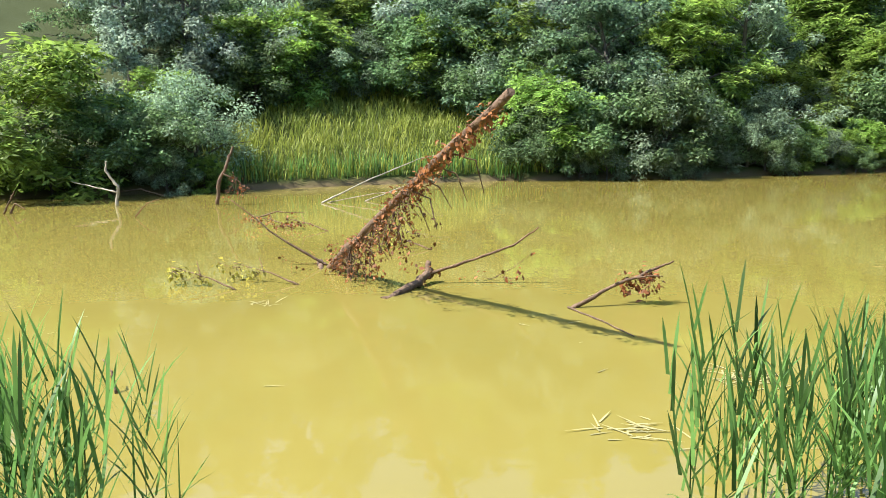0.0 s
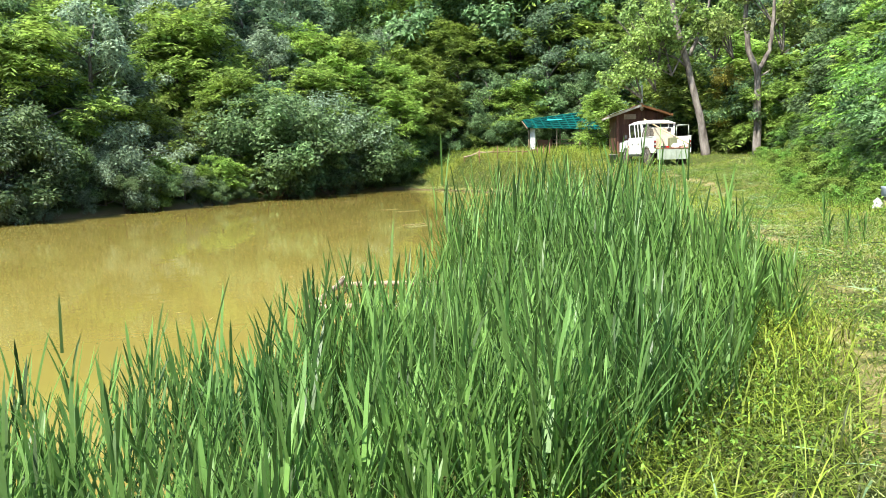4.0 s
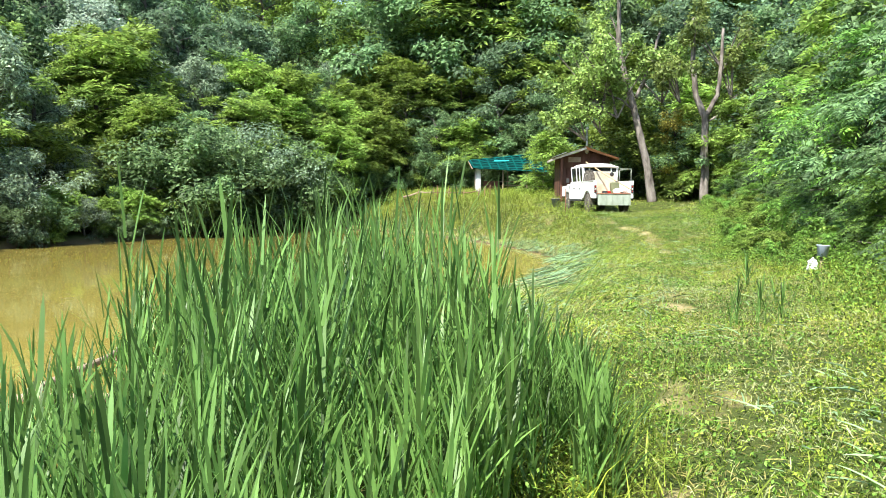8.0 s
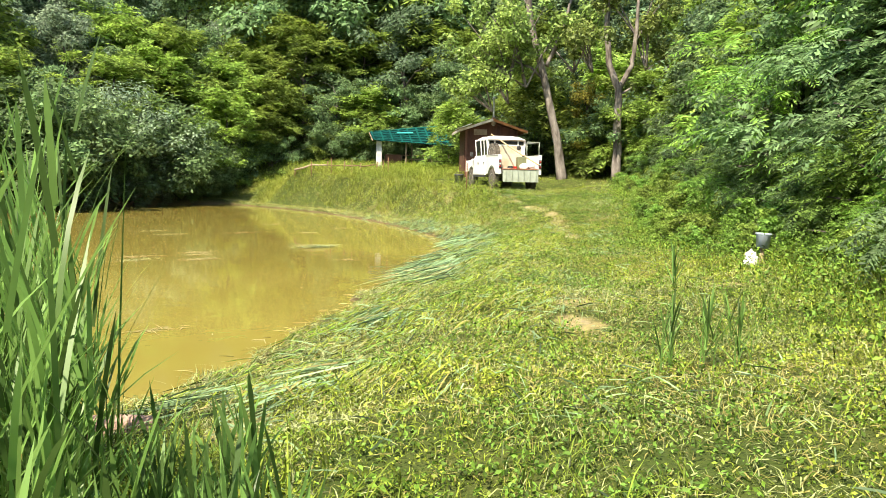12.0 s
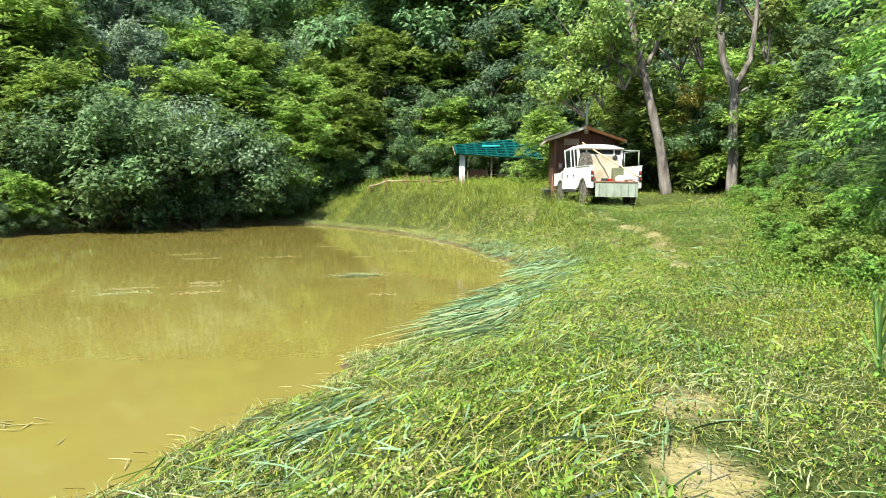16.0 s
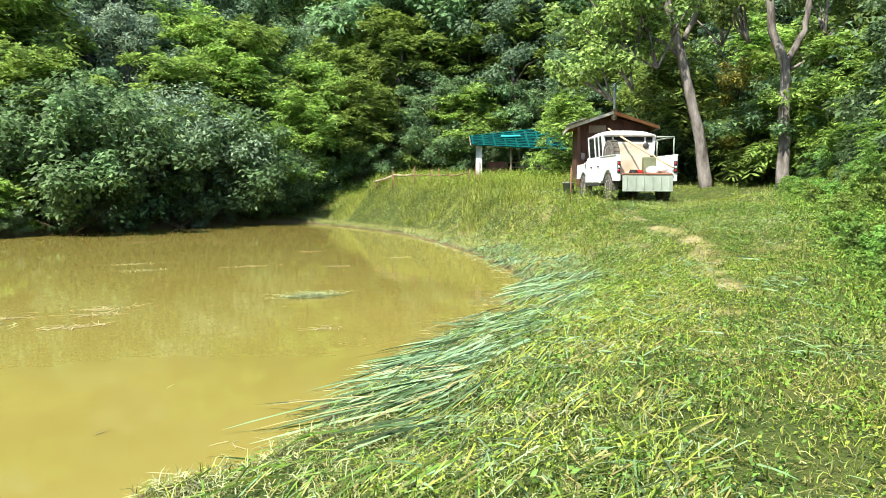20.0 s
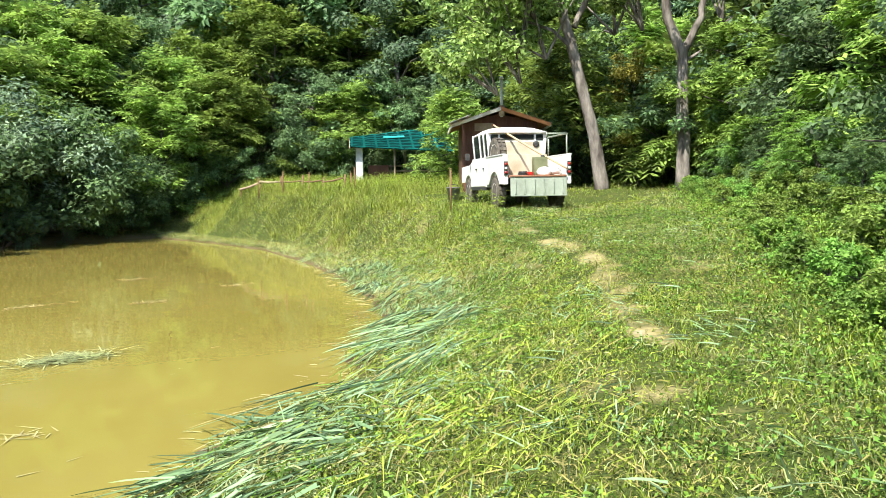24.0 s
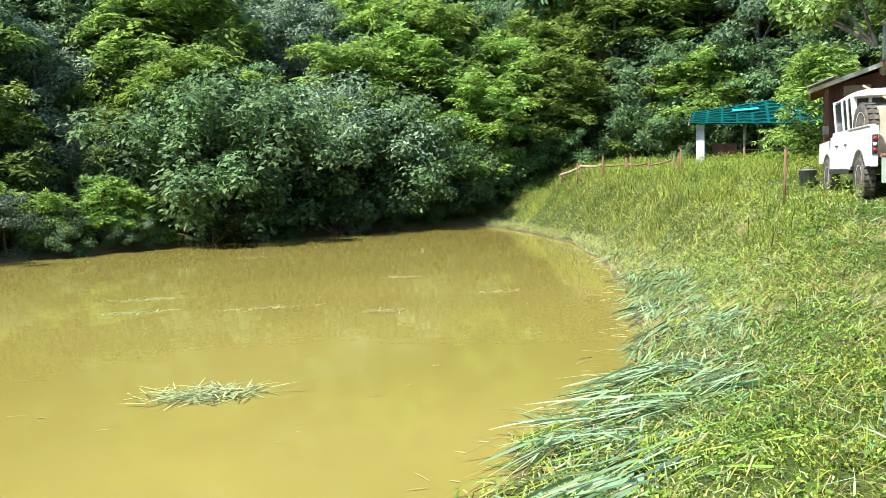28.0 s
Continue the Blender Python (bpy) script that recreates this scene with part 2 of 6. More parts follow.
def tube(points, radii, sides=8, bm=None, wobble=0.0, rng=None, cap=True):
    """A tapered tube through points."""
    bm = bm or bmesh.new()
    pts = [Vector(p) for p in points]
    rings = []
    for i, p in enumerate(pts):
        d = (pts[min(i + 1, len(pts) - 1)] - pts[max(i - 1, 0)]).normalized()
        a = d.orthogonal().normalized() if i == 0 else (rings_a - d * rings_a.dot(d)).normalized()
        rings_a = a
        c = d.cross(a)
        ring = []
        for k in range(sides):
            th = 2 * math.pi * k / sides
            r = radii[i] * (1 + (rng.uniform(-wobble, wobble) if wobble else 0))
            ring.append(bm.verts.new(p + (a * math.cos(th) + c * math.sin(th)) * r))
        rings.append(ring)
    for r0, r1 in zip(rings, rings[1:]):
        for k in range(sides):
            f = bm.faces.new((r0[k], r0[(k + 1) % sides], r1[(k + 1) % sides], r1[k]))
            f.smooth = True
    if cap:
        bm.faces.new(rings[0][::-1])
        bm.faces.new(rings[-1])
    return bm

# ---- the lie of the land ----
WATER_Z = -0.42
SHORE = np.array([(-8, 0.6), (-4, 1.1), (0, 1.6), (3, 3.0), (6, 5.0), (9.8, 7.45), (11.6, 8.75), (13.6, 10.25), (15.4, 11.8), (17.7, 13.85),
                  (19.7, 15.35), (21.6, 17.35), (23.0, 19.9), (24.2, 23.0), (25.4, 27.0), (26.3, 31.0), (26.4, 36.0), (26.1, 40.8), (24.6, 40.6),
                  (20.0, 39.3), (16.6, 37.0), (13.8, 35.0), (9.0, 32.0), (4.0, 29.4), (1.0, 28.5), (-3.0, 26.8), (-7.5, 24.0), (-11.0, 20.9),
                  (-15.5, 17.7), (-20.5, 14.0), (-19, 7), (-14, 3)])


def shore_distance(x, y):
    """Distance to the water's edge, negative over the water."""
    p = np.stack([np.asarray(x, float), np.asarray(y, float)], -1)
    best = np.full(p.shape[:-1], 1e9)
    inside = np.zeros(p.shape[:-1], bool)
    for a, b in zip(SHORE, np.roll(SHORE, -1, 0)):
        ab = b - a
        t = np.clip(((p - a) @ ab) / (ab @ ab), 0, 1)
        best = np.minimum(best, np.linalg.norm(p - a - t[..., None] * ab, axis=-1))
        cross = (a[1] > p[..., 1]) != (b[1] > p[..., 1])
        with np.errstate(divide="ignore", invalid="ignore"):
            xi = (b[0] - a[0]) * (p[..., 1] - a[1]) / (b[1] - a[1]) + a[0]
        inside ^= cross & (p[..., 0] < xi)
    wob = 0.22 * np.sin(p[..., 0] * 1.9 + 1.3 * np.sin(p[..., 1] * 1.1)) * np.cos(p[..., 1] * 1.7) + 0.1 * np.sin(p[..., 0] * 5.1 + p[..., 1] * 4.3)
    calm = np.clip((0.79 * p[..., 0] + 0.61 * p[..., 1] - 26) / 6, 0, 1)
    return np.where(inside, -best, best) + wob * (1 - 0.75 * calm)


def sstep(t):
    t = np.clip(t, 0, 1)
    return t * t * (3 - 2 * t)


def uv_of(x, y):
    return 0.79 * x + 0.61 * y, 0.61 * x - 0.79 * y


def far_of(x, y):
    return -0.497 * x + 0.868 * y - 23.1


def height(x, y):
    x, y = np.asarray(x, float), np.asarray(y, float)
    d = shore_distance(x, y)
    u, v = uv_of(x, y)
    f = far_of(x, y)
    base = 0.85 * sstep((u - 24) / 12) + 0.06 * np.maximum(0, u - 36) + 0.16 * np.maximum(0, np.minimum(v, 8) - 3.8) \
        + 0.30 * np.maximum(0, v - 8) + 0.25 * np.maximum(0, u - 55)
    base = base + 0.05 * np.sin(x * 0.9 + 0.5) * np.sin(y * 1.1) + 0.025 * np.sin(x * 3.1) * np.cos(y * 2.7 + x)
    # level standing for the truck
    base = base - 0.06 * np.clip(u - 36, 0, 5) * sstep((v + 3.6) / 1.2) * sstep((3.4 - v) / 1.2) * (1 - sstep((u - 40.6) / 1.6))
    # the bank falls away towards the corner of the pond
    base = base - 0.95 * sstep((y - 36.9) / 2.2) * sstep((31.5 - x) / 2.5) * sstep((x - 20) / 3)
    # a low shelf at the water, then the rise of the bank
    near = -0.62 + 0.28 * sstep((d + 0.35) / 0.55) + (base + 0.34) * sstep((d - 0.2 - 0.6 * sstep((u - 30) / 6)) / (2.1 + 1.1 * sstep((u - 22) / 5) * (1 - sstep((u - 31) / 5)) - 0.75 * sstep((u - 33) / 5)))
    hill = -0.62 + 0.5 * sstep((d + 0.25) / 0.6) + 0.40 * np.maximum(0, np.minimum(d, 16) - 0.6) + 0.5 * np.maximum(0, d - 16)
    w = sstep((f + 3.0) / 4.0)
    h = near * (1 - w) + hill * w
    h = np.minimum(h, 26 + 0 * h)
    return np.where(d < -0.3, np.maximum(-1.4, -0.62 + 0.5 * (d + 0.3)), h)


def hz(x, y):
    return float(height(np.array([x]), np.array([y]))[0])


def axis(lo, hi, step, far):
    core = list(np.arange(lo, hi, step))
    out, s = [hi], step
    while out[-1] < far:
        s *= 1.25
        out.append(out[-1] + s)
    left, s = [lo], step
    while left[-1] > -far:
        s *= 1.25
        left.append(left[-1] - s)
    return np.array(left[:0:-1] + core + out)


TRACKS = [[(5.6, -0.2), (6.6, 0.8), (7.7, 1.75), (8.5, 2.5)], [(13.4, 6.2), (14.5, 7.3), (14.9, 7.7)], [(21.3, 12.7), (21.8, 13.35), (22.25, 13.95), (23.3, 14.85), (24.4, 16.05), (25.1, 17.3), (25.7, 18.6)], [(26.0, 25.6), (26.6, 27.2), (27.1, 28.6)]]
DIRT = [(6.4, 0.5, 0.45), (14.5, 7.3, 0.3), (24.7, 18.0, 0.55), (24.1, 17.2, 0.4), (7.3, 1.3, 0.5), (25.9, 19.2, 0.5)]


def bare(x, y):
    """How bare the turf is: the trodden line of the path and a few worn patches."""
    x, y = np.asarray(x, float), np.asarray(y, float)
    u, v = uv_of(x, y)
    track = 0.24 * np.exp(-((v - 3.7 + 0.5 * np.sin(u * 0.35)) / 0.55) ** 2) + 0.14 * np.exp(-((v - 2.2) / 0.6) ** 2)
    track = track * ((u > 4) & (u < 36)) + 0.1 * (u > 14)
    p = np.stack([x, y], -1)
    for line in TRACKS:
        for a, b in zip(np.array(line), np.array(line[1:])):
            ab = b - a
            t = np.clip(((p - a) @ ab) / (ab @ ab), 0, 1)
            d = np.linalg.norm(p - a - t[..., None] * ab, axis=-1)
            track = np.maximum(track, 0.72 * np.exp(-(d / 0.36) ** 2) * (0.86 + 0.30 * np.sin(x * 4.3 + y * 3.1) * np.sin(y * 2.7 - x * 1.9 + 0.6)))
    for px, py, r in DIRT:
        track = np.maximum(track, 0.62 * np.exp(-(((x - px) ** 2 + (y - py) ** 2) / r ** 2)))
    # dry patches in the mown turf
    patch = np.sin(x * 0.93 + 1.7 * np.sin(y * 0.61)) * np.sin(y * 1.13 + 0.9 * np.sin(x * 0.77)) + 0.35 * np.sin(x * 2.9 + y) * np.sin(y * 3.3 - x)
    return np.maximum(track, 0.5 * sstep((patch - 0.55) / 0.5) * (u > 6) * sstep((6.5 - v) / 1.5))


def back_line(v):
    """Where the wood begins behind the hut and the shelter."""
    return 47 + 7.5 * sstep((1.5 - v) / 5) - 4.0 * sstep((-12 - v) / 4)


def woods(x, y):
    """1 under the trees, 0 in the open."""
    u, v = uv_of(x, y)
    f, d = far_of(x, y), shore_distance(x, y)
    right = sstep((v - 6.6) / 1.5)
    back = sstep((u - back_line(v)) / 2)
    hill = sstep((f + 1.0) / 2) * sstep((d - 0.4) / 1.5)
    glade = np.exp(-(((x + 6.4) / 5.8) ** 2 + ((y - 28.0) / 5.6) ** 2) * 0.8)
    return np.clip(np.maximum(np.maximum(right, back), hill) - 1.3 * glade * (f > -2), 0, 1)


def build_ground():
    xs, ys = axis(-22, 40, 0.3, 420), axis(-6, 46, 0.3, 420)
    gx, gy = np.meshgrid(xs, ys, indexing="ij")
    gz = height(gx, gy)
    verts = np.stack([gx, gy, gz], -1).reshape(-1, 3)
    nx, ny = len(xs), len(ys)
    i, j = np.meshgrid(np.arange(nx - 1), np.arange(ny - 1), indexing="ij")
    a = (i * ny + j).ravel()
    faces = np.stack([a, a + ny, a + ny + 1, a + 1], -1)
    me = fast_mesh("ground", verts, faces, M["ground"])
    me.polygons.foreach_set("use_smooth", [True] * len(me.polygons))
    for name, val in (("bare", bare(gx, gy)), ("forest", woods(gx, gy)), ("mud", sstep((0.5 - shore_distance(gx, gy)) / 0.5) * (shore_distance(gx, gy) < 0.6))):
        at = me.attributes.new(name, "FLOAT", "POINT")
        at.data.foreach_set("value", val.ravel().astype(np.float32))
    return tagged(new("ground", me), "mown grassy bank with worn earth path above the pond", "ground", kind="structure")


build_ground()
_c = SHORE.mean(0)
_ring = [(_c[0] + (p[0] - _c[0]) * 1.12, _c[1] + (p[1] - _c[1]) * 1.12, WATER_Z) for p in SHORE]
tagged(mesh_obj("water", _ring, [range(len(_ring))], M["water"]), "still murky olive-yellow pond water", "water", kind="structure")


# ---- trees ----
def leaf_cloud(rng, centres, radii, per, size, flat=0.7, droop=0.3, aspect=2.0, simple=False, up=0.55):
    """Leaves scattered in clumps, each folded along its rib, or a single blade where simple; arrays of vertices and faces."""
    n = len(centres) * per
    c = np.repeat(centres, per, 0)
    r = np.repeat(radii, per)[:, None]
    off = rng.normal(size=(n, 3))
    off /= np.linalg.norm(off, axis=1)[:, None]
    off *= (rng.random((n, 1)) ** 0.45) * r
    off[:, 2] *= flat
    p = c + off
    nrm = off / r + rng.normal(size=(n, 3)) * 0.5 + np.array([0, 0, up])
    nrm /= np.linalg.norm(nrm, axis=1)[:, None]
    d = rng.normal(size=(n, 3)) + off / r
    d[:, 2] -= droop
    d -= nrm * (d * nrm).sum(1)[:, None]
    d /= np.linalg.norm(d, axis=1)[:, None]
    s = np.cross(nrm, d)
    ln = size * (0.6 + 0.8 * rng.random((n, 1)))
    w = ln / aspect
    if simple:
        v = np.stack([p + s * w * 0.6, p + d * ln + s * w * 0.1, p + d * ln * 0.35 - s * w * 0.7], 1)
        return v.reshape(-1, 3), np.arange(n * 3).reshape(-1, 3)
    v = np.stack([p, p + d * ln * 0.5 + s * w * 0.5 + nrm * w * 0.15, p + d * ln, p + d * ln * 0.5 - s * w * 0.5 + nrm * w * 0.15], 1)
    b = np.arange(n)[:, None] * 4
    f = np.concatenate([b + [0, 1, 2], b + [0, 2, 3]], 1).reshape(-1, 3)
    return v.reshape(-1, 3), f


def frond_cloud(rng, centres, radii, per, length, pairs, flat=0.7, droop=0.45, leaf=0.24, slim=0.40):
    """Feathered fronds that spring from clumps: pairs of kite-shaped leaflets along a drooping rib. Vertices and four-cornered faces."""
    n = len(centres) * per
    c = np.repeat(centres, per, 0)
    r = np.repeat(radii, per)[:, None]
    off = rng.normal(size=(n, 3))
    off /= np.linalg.norm(off, axis=1)[:, None]
    off *= (rng.random((n, 1)) ** 0.5) * r
    off[:, 2] *= flat
    mid = centres.mean(0)
    out = c - mid
    out /= np.linalg.norm(out, axis=1)[:, None] + 1e-6
    d = out * 0.7 + off / r + rng.normal(size=(n, 3)) * 0.45
    d[:, 2] = d[:, 2] * 0.45 + 0.22
    d /= np.linalg.norm(d, axis=1)[:, None]
    s = np.cross(d, np.array([0, 0, 1.0])) + rng.normal(size=(n, 3)) * 0.25
    s -= d * (s * d).sum(1)[:, None]
    s /= np.linalg.norm(s, axis=1)[:, None]
    ln = length * (0.65 + 0.6 * rng.random((n, 1)))
    quads = []
    for k in range(pairs):
        t = (k + 0.6) / pairs
        p = c + off + d * ln * t
        p[:, 2] -= droop * ln[:, 0] * t * t
        tan = d.copy()
        tan[:, 2] -= 2 * droop * t
        tan /= np.linalg.norm(tan, axis=1)[:, None]
        l = ln * leaf * (0.55 + 0.75 * math.sin(math.pi * (0.15 + 0.75 * t)))
        for side in (-1, 1):
            q = s * side * 0.86 + tan * 0.45 + rng.normal(size=(n, 3)) * 0.16
            q[:, 2] -= 0.22
            q /= np.linalg.norm(q, axis=1)[:, None]
            w = tan * l * slim * 0.5
            quads.append(np.stack([p, p + q * l * 0.45 + w, p + q * l, p + q * l * 0.45 - w], 1))
    v = np.concatenate(quads, 0)
    return v.reshape(-1, 3), np.arange(len(v) * 4).reshape(-1, 4)


def grow(rng, h, spread, bole, lean=0.12, limbs=9, r0=None, open_=0.0):
    """A tapered trunk with limbs; gives the wood and the places where clumps of leaves sit."""
    bm = bmesh.new()
    r0 = r0 or 0.022 * h + 0.03
    top = Vector((rng.uniform(-lean, lean) * h, rng.uniform(-lean, lean) * h, h * 0.86))
    pts = [Vector((0, 0, -0.3))]
    for i in range(1, 6):
        t = i / 5
        pts.append(Vector((top.x * t ** 1.4 + rng.uniform(-1, 1) * 0.03 * h, top.y * t ** 1.4 + rng.uniform(-1, 1) * 0.03 * h, top.z * t)))
    tube(pts, [r0 * (1 - 0.8 * i / 5) for i in range(6)], 7, bm)
    centres, radii = [], []
    for k in range(limbs):
        t = bole + (1 - bole) * (k + rng.uniform(0, 0.8)) / limbs
        i = min(4, int(t * 5))
        base = pts[i].lerp(pts[i + 1], t * 5 - i)
        th = k * 2.4 + rng.uniform(-0.5, 0.5)
        ln = spread * (1.12 - 0.75 * max(0, (t - 0.35)) / 0.65) * rng.uniform(0.7, 1.15)
        tip = base + Vector((math.cos(th) * ln, math.sin(th) * ln, ln * rng.uniform(0.1, 0.55)))
        mid = base.lerp(tip, 0.5) + Vector((0, 0, 0.1 * ln))
        rr = r0 * (1 - 0.75 * t) * 0.5
        tube([base, mid, tip], [rr, rr * 0.6, rr * 0.2], 5, bm, cap=False)
        for q in (0.55, 0.8, 1.02):
            for _ in range(2):
                c = base.lerp(tip, q) + Vector((rng.uniform(-1, 1), rng.uniform(-1, 1), rng.uniform(-0.7, 0.9))) * 0.36 * spread
                centres.append(c)
                radii.append(spread * rng.uniform(0.15, 0.31))
    for _ in range(3):
        centres.append(pts[-1] + Vector((rng.uniform(-1, 1), rng.uniform(-1, 1), rng.uniform(-0.6, 0.8))) * 0.28 * spread)
        radii.append(spread * rng.uniform(0.22, 0.34))
    return bm, np.array([tuple(c) for c in centres]), np.array(radii)


def tree(name, seed, h, spread, bole, leaf, label, category, per=60, size=0.3, limbs=9, bark="bark", flat=0.7, aspect=2.0, droop=0.3, simple=True, up=0.9, pairs=0):
    rng_py, rng_np = random.Random(seed), np.random.default_rng(seed)
    root = empty(name, Matrix.Identity(4), label, category)
    bm, cs, rs = grow(rng_py, h, spread, bole, limbs=limbs)
    part("trunk", bm, M[bark], root)
    v, f = frond_cloud(rng_np, cs, rs, per, size, pairs, flat, droop, 0.42 if pairs < 5 else 0.25) if pairs else leaf_cloud(rng_np, cs, rs, per, size, flat, droop, aspect, simple, up)
    part_mesh("crown", fast_mesh("crown", v, f, M[leaf]), root)
    return root


def plant(proto, x, y, s, turn, sink=0.0):
    ob = copy_thing(proto, pose(x, y, hz(x, y) - sink, 0, 0, turn))
    ob.scale = (s, s, s * (0.92 + 0.16 * ((x * 7.3 + y * 3.1) % 1)))
    return ob


def remove_thing(ob):
    for o in (*ob.children_recursive, ob):
        bpy.data.objects.remove(o)


PROTO = {
    "near": [tree("locust_tree", 341 + i, 7.0, 2.6, 0.05, ("leaf_frond", "leaf_mid", "leaf_frond")[i], "leafy locust tree with drooping feathered fronds beside the path", "tree", 17, 0.62, 13, droop=0.5, flat=0.5, pairs=9) for i in range(3)],
    "yellow": [tree("maple_tree", 151, 5.5, 1.5, 0.1, "leaf_yellow", "yellowing small tree behind the poplars", "tree", 160, 0.13, 10)],
    "far": [tree("broadleaf_tree", 121 + i, 7.5, 2.7, 0.08, ("leaf_dark", "leaf_mid", "leaf_robinia")[i], ("dark green broadleaf tree high on the wooded slope", "mid-green broadleaf tree high on the wooded slope", "light green locust tree high on the wooded slope")[i], "tree", 130, 0.20, 12, flat=0.7) for i in range(3)],
    "robinia": [tree("robinia_tree", 11 + i, 7.5, 2.5, 0.12, "leaf_robinia", "light yellow-green locust tree on the wooded slope", "tree", 24, 0.62, 13, droop=0.35, flat=0.45, pairs=4) for i in range(3)],
    "dark": [tree("broadleaf_tree", 31 + i, 7.5, 2.7, 0.1, "leaf_dark", "dark green broadleaf tree on the wooded slope", "tree", 150, 0.18, 13, flat=0.5) for i in range(3)],
    "mid": [tree("broadleaf_tree", 51 + i, 7.0, 2.6, 0.08, "leaf_mid", "mid-green broadleaf tree on the wooded slope", "tree", 150, 0.175, 13, flat=0.5) for i in range(3)],
    "grey": [tree("willow_tree", 71 + i, 7.5, 2.3, 0.08, "leaf_grey", "grey-green willow on the wooded slope", "tree", 150, 0.21, 12, aspect=2.8, droop=0.6, flat=0.8) for i in range(2)],
    "silver": [tree("white_poplar_tree", 77, 8.5, 2.3, 0.08, "leaf_silver", "silvery white poplar on the wooded slope", "tree", 150, 0.19, 14, flat=0.9)],
    "bush": [tree("willow_bush", 81 + i, 3.2, 2.0, 0.05, "leaf_grey" if i == 1 else "leaf_mid", "bushy green willow at the edge of the water", "bush", 140, 0.16, 10, aspect=2.8, flat=0.8) for i in range(3)],
    "ybush": [tree("locust_bush", 101 + i, 3.4, 1.9, 0.05, "leaf_robinia", "yellow-green young locust bush", "bush", 22, 0.5, 10, droop=0.4, pairs=4) for i in range(2)],
    "gbush": [tree("willow_bush", 181 + i, 3.0, 1.8, 0.04, "leaf_grey", "scrubby grey-green willow bush at the water", "bush", 150, 0.125, 11, aspect=3.0, droop=0.1, flat=1.0) for i in range(2)],
    "low": [tree("locust_bush", 281 + i, 2.6, 1.2, 0.04, ("leaf_frond", "leaf_mid")[i], "low leafy locust bush under the trees", "bush", 13, 0.34, 10, droop=0.5, flat=0.7, pairs=7) for i in range(2)],
    "weed": [tree("nettle_clump", 111 + i, 0.95, 0.42, 0.05, "leaf_robinia" if i < 2 else "leaf_frond", "leafy green weeds at the edge of the wood", "weeds", 42, 0.075, 8, aspect=1.8, simple=i == 2) for i in range(3)],
    "dbush": [tree("hazel_bush", 91 + i, 3.0, 2.1, 0.02, "leaf_bush", "dark green bush overhanging the water", "bush", 170, 0.15, 12, flat=0.8) for i in range(2)],
}


def tree_kind(rng, table):
    r = rng.random()
    for k, p in table:
        if r < p:
            return k
        r -= p
    return table[-1][0]


def wood_on_hill():
    rng = random.Random(5)
    # rows of trees up the slope behind the far shore
    for off, step, smin, smax in ((3.5, 2.7, 0.7, 1.0), (7.5, 3.2, 0.85, 1.2), (12, 3.8, 1.0, 1.35), (17, 4.4, 1.1, 1.5), (23, 5.2, 1.2, 1.7), (31, 6.5, 1.4, 2.0), (41, 7.5, 1.8, 2.5)):
        s = -12.0 - off
        while s < 62 + off * 0.8:
            # along the far shore line from its left end
            x = -15.5 + 0.868 * s - 0.497 * (off + rng.uniform(-1, 1)) + rng.uniform(-0.6, 0.6)
            y = 18.3 + 0.497 * s + 0.868 * (off + rng.uniform(-1, 1))
            s += step * rng.uniform(0.8, 1.2)
            if x < 2.0 - 0.82 * (y + 1.4) and off < 25 or x < -0.58 * (y + 1.4) - 3.0 and 15 < off < 25:
                continue
            if far_of(x, y) < 1.5 or woods(np.array([x]), np.array([y]))[0] < 0.5:
                continue
            if -22 < x < -5 and far_of(x, y) < 8.0:
                if rng.random() < 0.95:
                    plant(rng.choice(PROTO[rng.choice(("ybush", "ybush", "gbush"))]), x, y, rng.uniform(0.55, 0.9), rng.uniform(0, 360), 0.1)
                continue
            if 8.5 < x < 14.5 and off < 5:
                plant(rng.choice(PROTO[rng.choice(("ybush", "gbush"))]), x, y, rng.uniform(0.75, 1.15), rng.uniform(0, 360), 0.1)
                continue
            k = tree_kind(rng, (("robinia", 0.62 if off < 10 else 0.38), ("grey", 0.14), ("mid", 1.0)) if x > 13 else (("robinia", 0.28), ("grey", 0.5), ("mid", 1.0)) if x > 3 else (("robinia", 0.12 if x > -4 else 0.35), ("dark", 0.34 if x > -4 else 0.05), ("mid", 0.2), ("grey", 1.0))) if off < 10 else "far"
            # paler, scrubby growth on the hill's flank; pale leaves also stand in for haze
            if x < 14 and off > 6 and rng.random() < 0.7:
                k = rng.choice(("grey", "grey", "silver", "mid"))
            plant(PROTO["far"][0 if rng.random() < (0.35 if x > 10 else 0.0) else rng.randrange(1 if x < 2 else 0, 3)] if k == "far" else rng.choice(PROTO[k]), x, y, rng.uniform(smin, smax) * (0.8 if x < -5 else 1.0), rng.uniform(0, 360), 0.4)


